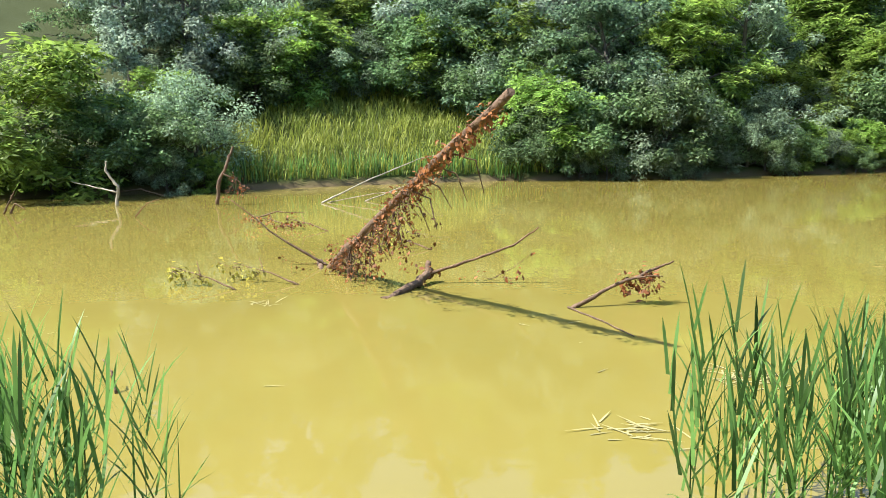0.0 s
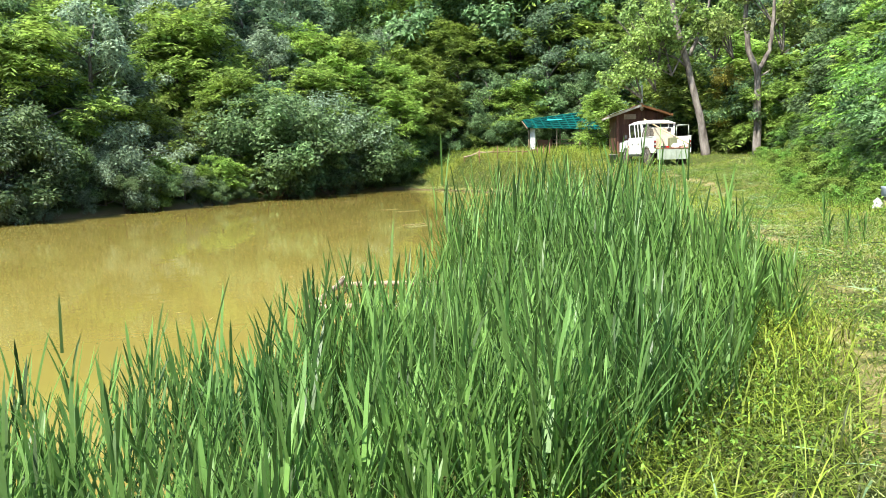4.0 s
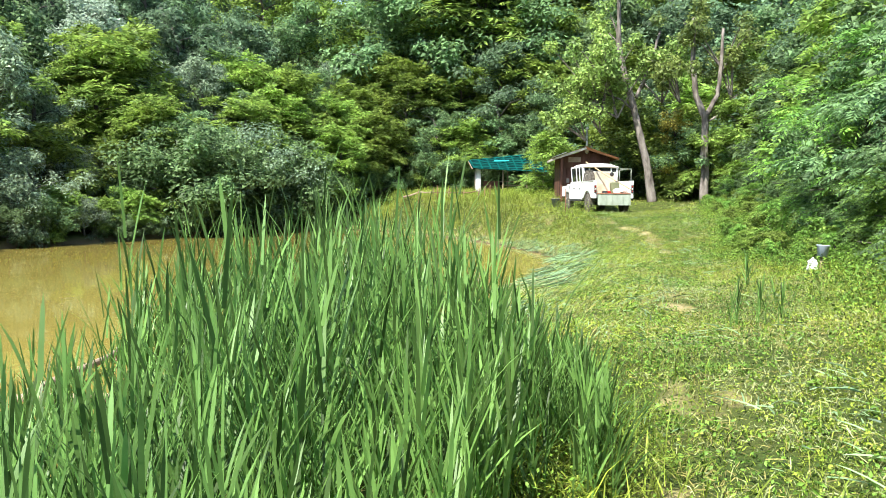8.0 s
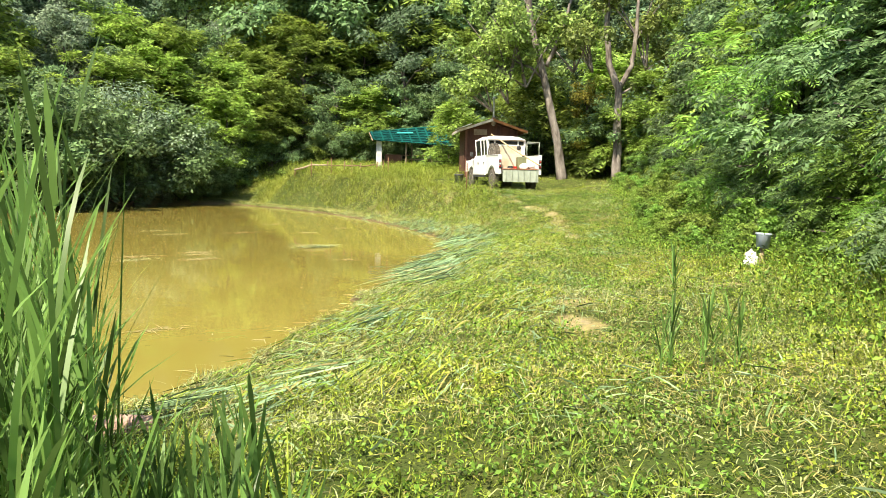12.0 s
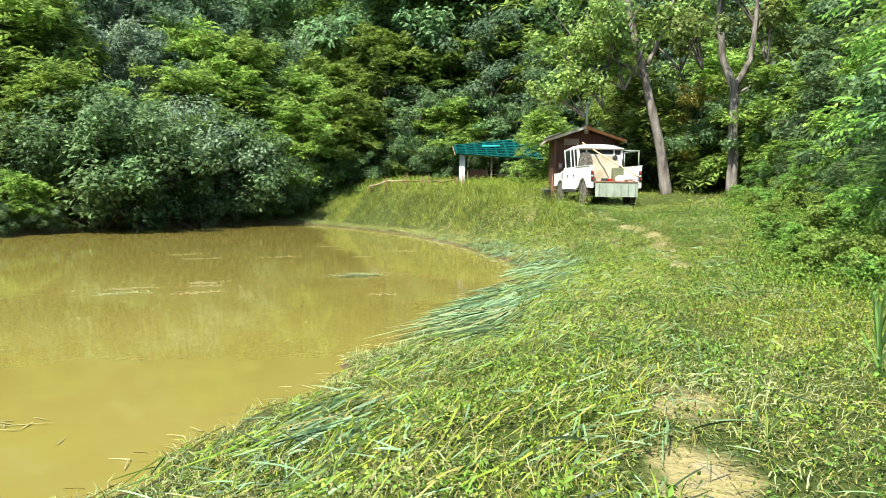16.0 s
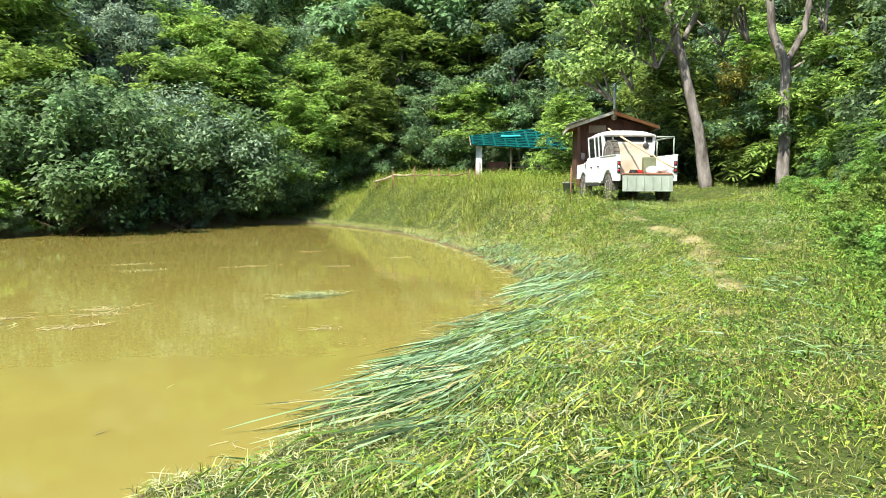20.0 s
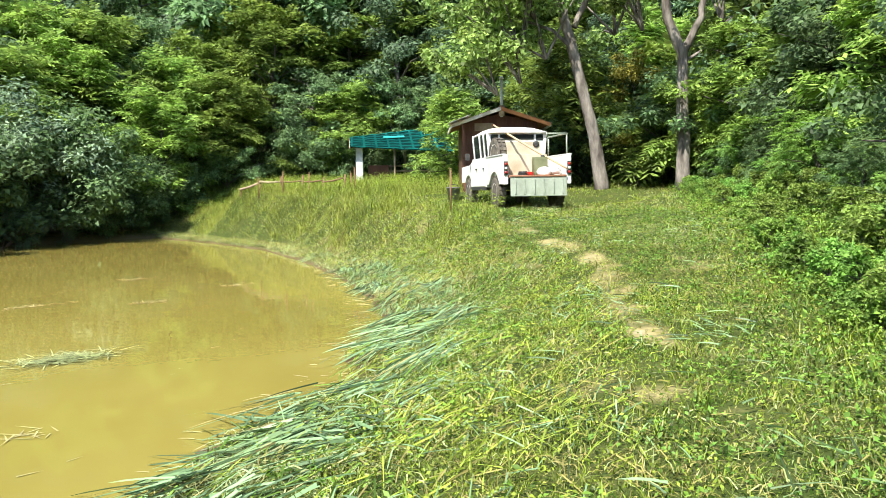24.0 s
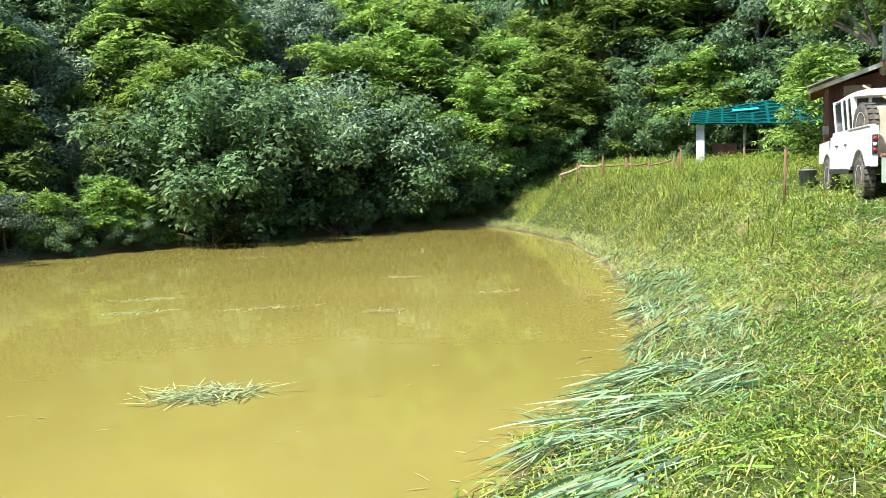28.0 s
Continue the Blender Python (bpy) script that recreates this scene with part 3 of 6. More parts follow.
def wood_right():
    rng = random.Random(8)
    for row, (v0, step, smin, smax) in enumerate(((8.5, 1.9, 0.6, 0.85), (10.8, 2.5, 0.95, 1.2), (14, 3.6, 1.1, 1.5), (19, 5.5, 1.3, 1.8))):
        u = 15.6 if row == 0 else 4.0
        while u < 62:
            v = v0 + rng.uniform(-0.5, 0.5) - 1.7 * float(sstep(np.array((u - 32) / 8))) * (row < 2)
            x, y = 0.79 * u + 0.61 * v, 0.61 * u - 0.79 * v
            k = tree_kind(rng, (("robinia", 0.30), ("dark", 0.15), ("mid", 0.55))) if v0 < 14 else "far"
            if (row == 0 and u < 25) or (row == 1 and u < 21):
                k = "near"
            # dark-leaved kind here puts the hollow's deep shade into the leaf colour
            if row == 1 and u < 17:
                k = "dark"
            if not (row == 0 and 41.5 < u < 46 and v < 5.6):
                plant(rng.choice(PROTO[k]), x, y, rng.uniform(smin, smax) * (0.82 if row == 0 and u > 38 else 1.0), rng.uniform(0, 360), 0.2)
            u += step * rng.uniform(0.8, 1.2)
    # behind the hut and the shelter
    for row, (off, step, smin, smax) in enumerate(((1.8, 2.2, 0.75, 1.05), (5, 2.8, 0.95, 1.3), (9.5, 3.4, 1.2, 1.6), (16, 4.5, 1.4, 1.9), (24, 5.5, 2.0, 2.6), (33, 5.0, 2.8, 3.3))):
        v = -16.0
        while v < 10:
            u = float(back_line(np.array(v))) + off + rng.uniform(-0.7, 0.7)
            x, y = 0.79 * u + 0.61 * v, 0.61 * u - 0.79 * v
            v += step * rng.uniform(0.8, 1.2)
            if far_of(x, y) > 5:
                continue
            k = tree_kind(rng, (("robinia", 0.50), ("dark", 0.08), ("mid", 0.42))) if off < 9 else "far"
            plant(rng.choice(PROTO[k]), x, y, rng.uniform(smin, smax), rng.uniform(0, 360), 0.5)
            if row == 0:
                plant(rng.choice(PROTO[rng.choice(("bush", "dbush", "dbush"))]), x - 0.9 + rng.uniform(-0.5, 0.5), y - 0.6, rng.uniform(0.5, 0.8), rng.uniform(0, 360), 0.15)
    for k, (x, y, s) in enumerate(((42, 52, 2.4), (45, 55, 2.5), (38, 52, 2.3), (48, 52, 2.6), (47, 49, 2.3), (51, 55, 2.6), (43.5, 48.5, 2.2), (41, 57, 2.4), (55, 50, 2.6))):
        plant(PROTO["robinia" if k % 3 == 0 else "mid"][k % 3], x, y, s, 70 * k, 0.5)
    # undergrowth along the edge of the wood beside the path
    for _ in range(90):
        u = rng.uniform(5, 46)
        v = rng.uniform(6.3, 8.4) - 1.4 * max(0, (u - 30) / 12)
        x, y = 0.79 * u + 0.61 * v, 0.61 * u - 0.79 * v
        plant(rng.choice(PROTO["weed"]), x, y, rng.uniform(0.5, 1.0) * (0.75 + 0.2 * max(0, v - 6.3)), rng.uniform(0, 360), 0.05)
    for _ in range(70):
        u = rng.uniform(11, 45)
        v = rng.uniform(6.8, 8.4) - 1.7 * float(sstep(np.array((u - 26) / 14)))
        x, y = 0.79 * u + 0.61 * v, 0.61 * u - 0.79 * v
        plant(rng.choice(PROTO["low"]), x, y, rng.uniform(0.35, 0.75) * (1.0 if v > 5.6 else 0.7), rng.uniform(0, 360), 0.05)
    # at the walker's back
    for k in range(18):
        a = radians(140 + 200 * k / 18)
        x, y = 2 + 20 * math.cos(a) * rng.uniform(0.9, 1.4), -6 + 15 * math.sin(a) * rng.uniform(0.9, 1.5)
        if shore_distance(np.array([x]), np.array([y]))[0] < 1.5:
            continue
        plant(rng.choice(PROTO["far"]), x, y, rng.uniform(0.9, 1.4), rng.uniform(0, 360))


def shore_bushes():
    rng = random.Random(3)
    pts = SHORE[17:30]
    for a, b in zip(pts, pts[1:]):
        ln = np.linalg.norm(b - a)
        t = 0.0
        while t < ln:
            p = a + (b - a) * t / ln
            nrm = np.array([-0.497, 0.868])
            o = rng.uniform(0.5, 1.3)
            x, y = p + nrm * o
            t += rng.uniform(1.3, 2.1)
            big = 1.35 if 16 < x < 26.5 else 0.5 if 8.5 < x <= 15 else 1.0
            if -10.6 < x < -1.2 and y > 19 or x > 25.6 or x < -15.5:
                continue
            if x > 22.5:
                plant(rng.choice(PROTO["dbush"]), x - 0.9, y + 1.3, rng.uniform(0.85, 1.0), rng.uniform(0, 360), 0.1)
                for q in (-0.9, 0.0, 0.8):
                    plant(rng.choice(PROTO["dbush"]), x - 0.2 + q, y + 0.45 + 0.4 * q, rng.uniform(0.4, 0.55), rng.uniform(0, 360), 0.15)
                continue
            k = "dbush" if rng.random() < (0.5 if -3 < x < 8.5 else 0.75 if 16 < x < 27 else 0.1) else (rng.choice(("ybush", "ybush", "gbush")) if x < -6 else "ybush" if 8.5 < x <= 15 else rng.choice(("bush", "gbush")))
            plant(rng.choice(PROTO[k]), x, y, rng.uniform(0.75, 1.15) * big, rng.uniform(0, 360), 0.1)
            if rng.random() < 0.85:
                x, y = p + nrm * rng.uniform(0.0, 0.35) + np.array([0.868, 0.497]) * rng.uniform(-0.6, 0.6)
                plant(rng.choice(PROTO[rng.choice(("bush", "gbush", "dbush") if x > -6 else ("ybush", "ybush", "gbush"))]), x, y, rng.uniform(0.3, 0.5), rng.uniform(0, 360), 0.1)


def edge_weeds():
    rng = random.Random(14)
    n = 0
    plant(PROTO["ybush"][0], 36.0, 32.9, 0.92, 20)
    # scrub that closes the wood above the glade on the far slope
    for k in range(30):
        a = radians(-10 + 190 * (k + rng.uniform(-0.4, 0.4)) / 30)
        x, y = -6.4 + (6.3 + 1.6 * (k % 2)) * math.cos(a), 28.0 + (6.0 + 1.8 * (k % 2)) * math.sin(a)
        if shore_distance(np.array([x]), np.array([y]))[0] > 1.0:
            plant(rng.choice(PROTO[("gbush", "ybush", "bush", "dbush", "ybush")[k % 5]]), x, y, rng.uniform(0.8, 1.35), rng.uniform(0, 360), 0.2)
    for x, y, q in ((52.0, 78.0, 1.7), (55.0, 75.5, 1.5), (48.5, 79.0, 1.5)):
        plant(PROTO["silver"][0], x, y, q, 40 * x, 0.5)
    for x, y, q in ((25.4, 47.5, 1.05), (27.2, 42.6, 0.75), (22.4, 48.2, 0.95), (29.2, 46.0, 0.8)):
        plant(PROTO["robinia"][int(x) % 3], x, y, q, 50 * y, 0.4)
    plant(PROTO["yellow"][0], 38.0, 25.6, 0.85, 40)
    for x, y, q in ((25.6, 42.3, 0.85), (24.4, 41.7, 0.9), (26.6, 43.0, 0.8), (23.3, 41.2, 0.8), (25.0, 41.3, 0.4), (26.2, 42.1, 0.4), (24.0, 40.8, 0.4), (27.6, 43.3, 0.7)):
        plant(PROTO["dbush"][int(x * 10) % 2], x, y, q, 91 * x, 0.15)
    # tall unseen trees added behind the walker to shade the wood's edge
    for u, v, q in ((4.5, 10.8, 1.5), (7.5, 11.2, 1.6), (10.5, 11.0, 1.5)):
        plant(PROTO["mid"][int(u) % 3], 0.79 * u + 0.61 * v, 0.61 * u - 0.79 * v, q, 60 * u, 0.3)
    # young growth behind and beside the poplars
    for x, y, q, k in ((36.9, 24.9, 0.75, "ybush"), (38.2, 24.2, 1.1, "bush"), (37.9, 22.6, 0.95, "ybush"), (36.6, 20.9, 0.55, "ybush"), (37.6, 20.2, 1.0, "bush"), (39.5, 23.0, 1.5, "ybush"), (35.0, 19.2, 0.5, "bush"), (35.9, 18.6, 0.85, "ybush"), (34.2, 17.4, 0.55, "ybush"), (39.0, 27.4, 1.3, "bush"), (36.6, 30.2, 0.8, "bush"), (37.8, 29.0, 1.3, "ybush")):
        plant(PROTO[k][int(x * 10) % 2], x, y, q, 77 * x, 0.1)
    while n < 205:
        u = rng.uniform(9, 46) if n % 3 else rng.uniform(22, 38)
        edge = 6.4 - 2.0 * min(1, max(0, (u - 17) / 6)) - 0.3 * min(1, max(0, (u - 30) / 10))
        v = edge + abs(rng.gauss(0, 1)) * 1.1
        if v > 8.2:
            continue
        x, y = 0.79 * u + 0.61 * v, 0.61 * u - 0.79 * v
        plant(rng.choice(PROTO["weed"]), x, y, rng.uniform(0.3, 0.75) * (0.7 + 0.4 * min(1, v - edge)), rng.uniform(0, 360), 0.05)
        n += 1


wood_on_hill()
wood_right()
edge_weeds()
shore_bushes()

# ---- grass, reeds and cuttings ----
def blades(rng, p, length, width, tilt, heading=None, segs=2, curl=0.6, roll=0.0):
    """Blades of grass: strips that rise from p, lean over and end in a point. Arrays of vertices and triangles."""
    n = len(p)
    th = rng.random(n) * 2 * np.pi if heading is None else heading
    d = np.stack([np.cos(th), np.sin(th), np.zeros(n)], -1)
    side = np.stack([-np.sin(th), np.cos(th), np.zeros(n)], -1)
    if roll:
        a = rng.normal(0, roll, n)[:, None]
        side = side * np.cos(a) + np.array([0, 0, 1.0]) * np.sin(a)
    rows, a, pos = [], np.asarray(tilt, float), p.copy()
    for k in range(segs):
        w = (width * (1 - 0.25 * k / segs))[:, None] * 0.5
        rows += [pos - side * w, pos + side * w]
        step = (length / segs)[:, None]
        pos = pos + step * (d * np.sin(a)[:, None] + np.array([0, 0, 1.0]) * np.cos(a)[:, None])
        a = a + curl * (1 if segs == 1 else 1.0 / (segs - 1))
    rows.append(pos)
    v = np.stack(rows, 1)
    m = v.shape[1]
    tris = []
    for k in range(segs - 1):
        tris += [(2 * k, 2 * k + 1, 2 * k + 3), (2 * k, 2 * k + 3, 2 * k + 2)]
    tris.append((2 * segs - 2, 2 * segs - 1, 2 * segs))
    f = (np.arange(n)[:, None, None] * m + np.array(tris)[None]).reshape(-1, 3)
    return v.reshape(-1, 3), f


def join(*vf):
    vs, fs, k = [], [], 0
    for v, f in vf:
        vs.append(v)
        fs.append(f + k)
        k += len(v)
    return np.concatenate(vs), np.concatenate(fs)


def stuff(name, vf, material, label, category):
    return tagged(new(name, fast_mesh(name, vf[0], vf[1], M[material])), label, category, kind="stuff")


def scatter_uv(rng, n, u0, u1, v0, v1):
    """Places on the walked bank, along and across the path."""
    u = u0 + (u1 - u0) * rng.random(n)
    v = v0 + (v1 - v0) * rng.random(n)
    return 0.79 * u + 0.61 * v, 0.61 * u - 0.79 * v


def on_ground(x, y, lift=0.0):
    return np.stack([x, y, height(x, y) + lift], -1)


REED_NEAR = np.array([(2.4, 0.9), (3.4, 0.8), (4.4, 0.9), (5.2, 1.15), (6.2, 1.55), (7.1, 2.12), (8.0, 2.9), (8.55, 3.55), (8.85, 4.2), (9.02, 5.0), (9.12, 5.6), (9.22, 6.2)])
REED_FAR = np.array([(0.95, 2.3), (2.0, 2.9), (3.2, 3.2), (4.6, 3.8), (5.8, 4.8), (7.2, 6.0), (8.3, 6.9), (9.2, 7.0)])


def in_reeds(x, y):
    poly = np.concatenate([REED_NEAR, REED_FAR[::-1]])
    inside = np.zeros(np.shape(x), bool)
    for a, b in zip(poly, np.roll(poly, -1, 0)):
        cross = (a[1] > y) != (b[1] > y)
        with np.errstate(divide="ignore", invalid="ignore"):
            inside ^= cross & (x < (b[0] - a[0]) * (y - a[1]) / (b[1] - a[1]) + a[0])
    return inside


def reeds(rng, x, y, tall):
    """Reed stems with long pointed leaves."""
    n = len(x)
    base = np.stack([x, y, np.maximum(height(x, y), WATER_Z - 0.15)], -1)
    lean = rng.normal(0, 0.07, (n, 2))
    top = base + np.stack([lean[:, 0] * tall, lean[:, 1] * tall, tall], -1)
    stem = blades(rng, base, tall, np.full(n, 0.011), np.abs(rng.normal(0, 0.05, n)), segs=2, curl=0.03)
    out = [stem]
    plane = rng.random(n) * 2 * np.pi
    for k in range(9):
        t = 0.16 + 0.82 * (k + 0.7 * rng.random(n)) / 9
        p = base + (top - base) * t[:, None]
        ln = (0.18 + 0.22 * tall) * rng.uniform(0.75, 1.25, n) * (1.2 - 0.9 * np.abs(t - 0.5))
        tilt = (0.70 - 0.46 * t) * rng.uniform(0.4, 1.25, n)
        out.append(blades(rng, p, ln, 0.010 + 0.010 * rng.random(n), tilt, plane + np.pi * (k % 2) + rng.normal(0, 0.35, n), segs=4, curl=0.10 + 0.35 * (k % 3 == 0)))
    return join(*out)


def build_reeds():
    rng = np.random.default_rng(4)
    x, y = rng.uniform(0.8, 11.2, 6600), rng.uniform(0.6, 8.2, 6600)
    ok = in_reeds(x, y)
    # thinner towards the open water at the start, and in the deeper water
    d = shore_distance(x, y)
    keep = rng.random(len(x)) < np.clip(1.0 - 0.5 * np.clip(-d, 0, 1.2) - 0.45 * np.clip(3.2 - x, 0, 1.6) / 1.6, 0.1, 1) * 0.95
    ok &= keep
    x, y = x[ok], y[ok]
    tall = (0.58 + 0.58 * sstep((x - 4.6) / 3.0)) * rng.uniform(0.55, 1.1, len(x)) * np.where(rng.random(len(x)) < 0.12, 1.3, 1.0) * (1 + 0.14 * np.sin(x * 3.7 + 1.2 * np.sin(y * 2.9)) * np.sin(y * 4.1)) + np.clip(-height(x, y), 0, 0.5) * 0.8
    tall *= 1 - 0.25 * ((x > 3.6) & (x < 6.3) & (y > 2.9))
    tall *= (1 + 0.22 * np.sin(x * 2.3 + 1.9 * np.sin(y * 1.7)) * np.sin(y * 2.9 + 0.8) * (x < 5)) * (1 - 0.28 * sstep((0.61 * x - 0.79 * y - 1.4) / 1.2) * (x > 5.6))
    third = (x < 4.2, (x >= 4.2) & (x < 7.6), x >= 7.6)
    for sel in third:
        stuff("reeds", reeds(rng, x[sel], y[sel], tall[sel]), "reed", "dense stand of tall green reeds at the pond edge", "reeds")
    # short young reeds at the walked end of the stand
    n = 110
    t = 5.5 + 3.0 * rng.random(n)
    i = t.astype(int)
    p = REED_NEAR[i] + (REED_NEAR[i + 1] - REED_NEAR[i]) * (t - i)[:, None]
    o = 0.05 + 0.4 * rng.random(n)
    stuff("reeds", reeds(rng, p[:, 0] + 0.82 * o, p[:, 1] - 0.57 * o, rng.uniform(0.25, 0.6, n)), "reed", "short young reeds at the end of the reed stand", "reeds")
    n = 46
    x, y = rng.normal(-1.58, 0.36, n), rng.normal(1.2, 0.25, n)
    stuff("reeds", reeds(rng, x, y, rng.uniform(0.6, 0.98, n)), "reed", "small clump of green reeds at the near edge", "reeds")
    n = 16
    x, y = rng.normal(6.0, 0.5, n), rng.normal(6.3, 0.4, n)
    stuff("reeds", reeds(rng, x, y, rng.uniform(0.5, 0.9, n)), "reed", "few thin reeds standing out in the water", "reeds")
    for px, py in ((12.85, 4.75), (13.1, 4.6), (12.7, 4.95), (15.9, 6.9)):
        x, y = rng.normal(px, 0.05, 3), rng.normal(py, 0.05, 3)
        stuff("reed_shoots", reeds(rng, x, y, rng.uniform(0.3, 0.45, 3)), "reed", "young reed shoots standing in the mown grass", "reeds")


def build_lawn():
    rng = np.random.default_rng(9)
    parts = {"grass": [], "grass_dry": [], "grass_pale": [], "herb_light": []}
    # blades in tufts, thick along the walked bank and coarser further off
    for u0, u1, v0, v1, n, lmin, lmax, w in ((0, 12, 0.8, 7.2, 150000, 0.03, 0.11, 0.0062), (12, 22, -2.2, 7.2, 260000, 0.03, 0.11, 0.0062), (22, 33, -4.2, 7.2, 230000, 0.035, 0.12, 0.0075),
                                             (33, 50, -18, 7, 90000, 0.06, 0.18, 0.013), (-6, 3, -1, 6, 9000, 0.05, 0.12, 0.009)):
        x, y = scatter_uv(rng, n, u0, u1, v0, v1)
        d = shore_distance(x, y)
        b = bare(x, y) + 0.22 * np.sin(x * 2.3 + np.sin(y * 3.1)) * np.sin(y * 2.1 + 1)
        clump = np.sin(x * 5.3 + 2 * np.sin(y * 1.3)) * np.sin(y * 4.7 + x) + 0.6 * np.sin(x * 11.1) * np.sin(y * 12.7)
        ok = (d > 0.08) & (rng.random(n) > np.clip(b * 1.05, 0, 0.9)) & (woods(x, y) < 0.8) & (clump > -0.6 - rng.random(n)) & ~in_reeds(x, y)
        x, y, b, clump, d = x[ok], y[ok], b[ok], clump[ok], d[ok]
        m = len(x)
        # withered clippings in drifts, most of them towards the water
        drift = np.sin(x * 0.8 + 1.4 * np.sin(y * 0.7)) * np.sin(y * 0.9 - 0.5 * x) + 0.45 * np.sin(x * 2.7 + y) * np.sin(y * 2.3)
        r = rng.random(m)
        p_dry = 0.10 + 0.10 * np.sin(x * 1.1 + 0.8 * np.sin(y * 1.7)) + 0.4 * np.clip(b, 0, 1)
        p_pale = np.clip(0.17 + 0.19 * sstep((15 - x) / 5) + 0.28 * drift + 0.22 * sstep((2.6 - d) / 2.2), 0.05, 0.6)
        kind = np.where(r < p_dry, 0, np.where(r < p_dry + p_pale, 1, np.where(rng.random(m) < 0.42 - 0.25 * drift, 3, 2)))
        short = rng.random(m) < 0.55
        ln = rng.uniform(lmin, lmax, m) * (1 + 0.4 * clump)
        for q0, key in enumerate(("grass_dry", "grass_pale", "grass", "herb_light")):
            for few, segs in ((short, 1), (~short, 2)):
                q = (kind == q0) & few
                k = q.sum()
                flat_ = 1.15 if q0 < 2 else 0.75
                parts[key].append(blades(rng, on_ground(x[q], y[q], -0.008 + 0.03 * (q0 < 2)), ln[q] * (0.8 if segs == 1 else 1.2), w * (0.7 + 0.7 * rng.random(k)), np.abs(rng.normal(flat_, 0.4, k)), segs=segs, curl=0.8, roll=0.5))
    stuff("lawn_grass", join(*parts["grass"]), "grass", "short mown green grass on the bank", "grass")
    stuff("lawn_grass", join(*parts["herb_light"]), "herb_light", "fresh yellow-green grass in the mown bank", "grass")
    stuff("dry_grass", join(*parts["grass_dry"]), "grass_dry", "dry yellowed grass blades among the green", "grass")
    stuff("grass_clippings", join(*parts["grass_pale"]), "grass_pale", "pale grey-green withered clippings lying on the grass", "grass")
    # sprigs of small-leaved herbs that close the sward
    for key, n, lo, hi, size, label in (("clover", 60000, -0.3, 0.06, 0.027, "low broad-leaved clover and herbs in the grass"), ("herb_light", 50000, -0.3, 0.05, 0.025, "light green young herbs and clover in the grass")):
        x, y = scatter_uv(rng, n, 2, 35, -3.5, 7.4)
        u, v = uv_of(x, y)
        w = np.sin(x * 1.3 + 0.7 * np.sin(y)) * np.sin(y * 1.7 + 0.4) * (1 if key == "clover" else -1) + 0.5 * np.sin(x * 4.1 + np.sin(y * 3.3)) * np.sin(y * 3.7) + 0.3 * sstep((v - 3.5) / 2)
        ok = (shore_distance(x, y) > 1.2) & (w + 0.4 * rng.normal(size=n) > lo) & (rng.random(n) > 1.5 * bare(x, y)) & ~in_reeds(x, y)
        x, y, w = x[ok], y[ok], w[ok]
        c = on_ground(x, y, 0.02)
        c[:, 2] += rng.random(len(x)) * (hi + 0.05 * np.clip(w, 0, 1) + 0.04 * np.sin(x * 7.1 + y) * np.sin(y * 6.3))
        stuff("clover", leaf_cloud(rng, c, np.full(len(x), 0.05), 5, size, 0.7, 0.1, 1.7, False, 0.6), key, label, "herbs")
    # taller leafy tufts that stand out of the sward
    n = 900
    x, y = scatter_uv(rng, n, 5, 34, -2.5, 6.4)
    ok = (shore_distance(x, y) > 1.0) & (bare(x, y) < 0.4) & ~in_reeds(x, y)
    x, y = x[ok], y[ok]
    c = np.repeat(on_ground(x, y, 0.04), 6, 0)
    c += rng.normal(size=c.shape) * np.array([0.07, 0.07, 0.03])
    stuff("herbs", leaf_cloud(rng, c, np.full(len(c), 0.06), 6, 0.042, 0.9, 0.2, 2.2), "clover", "leafy green weeds standing out of the mown grass", "herbs")
    p = np.repeat(on_ground(x, y), 16, 0)[::2] + rng.normal(size=(len(x) * 8, 3)) * np.array([0.05, 0.05, 0])
    stuff("rough_grass", blades(rng, p, rng.uniform(0.12, 0.30, len(p)), 0.005 + 0.005 * rng.random(len(p)), np.abs(rng.normal(0.5, 0.25, len(p))), segs=3, curl=1.0), "grass", "tufts of longer grass in the mown bank", "grass")
    # straw and pale cut stalks lying about
    n = 15000
    x, y = scatter_uv(rng, n, 2, 38, 0, 6.2)
    ok = (shore_distance(x, y) > 0.3) & (np.sin(x * 0.9 + np.sin(y * 1.2)) * np.sin(y * 1.1 + 0.5 * x) + 0.7 * rng.normal(size=n) > 0.1)
    x, y = x[ok], y[ok]
    m = len(x)
    stuff("straw", blades(rng, on_ground(x, y, 0.06), rng.uniform(0.05, 0.18, m), 0.003 + 0.004 * rng.random(m), np.full(m, 1.4), segs=2, curl=0.15, roll=0.6), "grass_dry", "dry mown straw lying on the grass", "straw")
    n = 7000
    x, y = scatter_uv(rng, n, 4, 34, -1, 4.6)
    ok = (shore_distance(x, y) > 0.4) & (np.sin(x * 1.7 + 1.2 * np.sin(y * 1.4)) * np.sin(y * 1.9 - 0.6 * x) + 0.5 * rng.normal(size=n) > 0.35)
    x, y = x[ok], y[ok]
    m = len(x)
    stuff("cut_reeds", blades(rng, on_ground(x, y, 0.05) + np.array([0, 0, 0.05]) * rng.random((m, 1)), rng.uniform(0.08, 0.30, m), 0.006 + 0.009 * rng.random(m), rng.normal(1.4, 0.12, m), rng.normal(2.3, 1.3, m), segs=3, curl=0.2, roll=0.6), "reed_cut", "withering cut reed leaves strewn over the grass", "cut reeds")


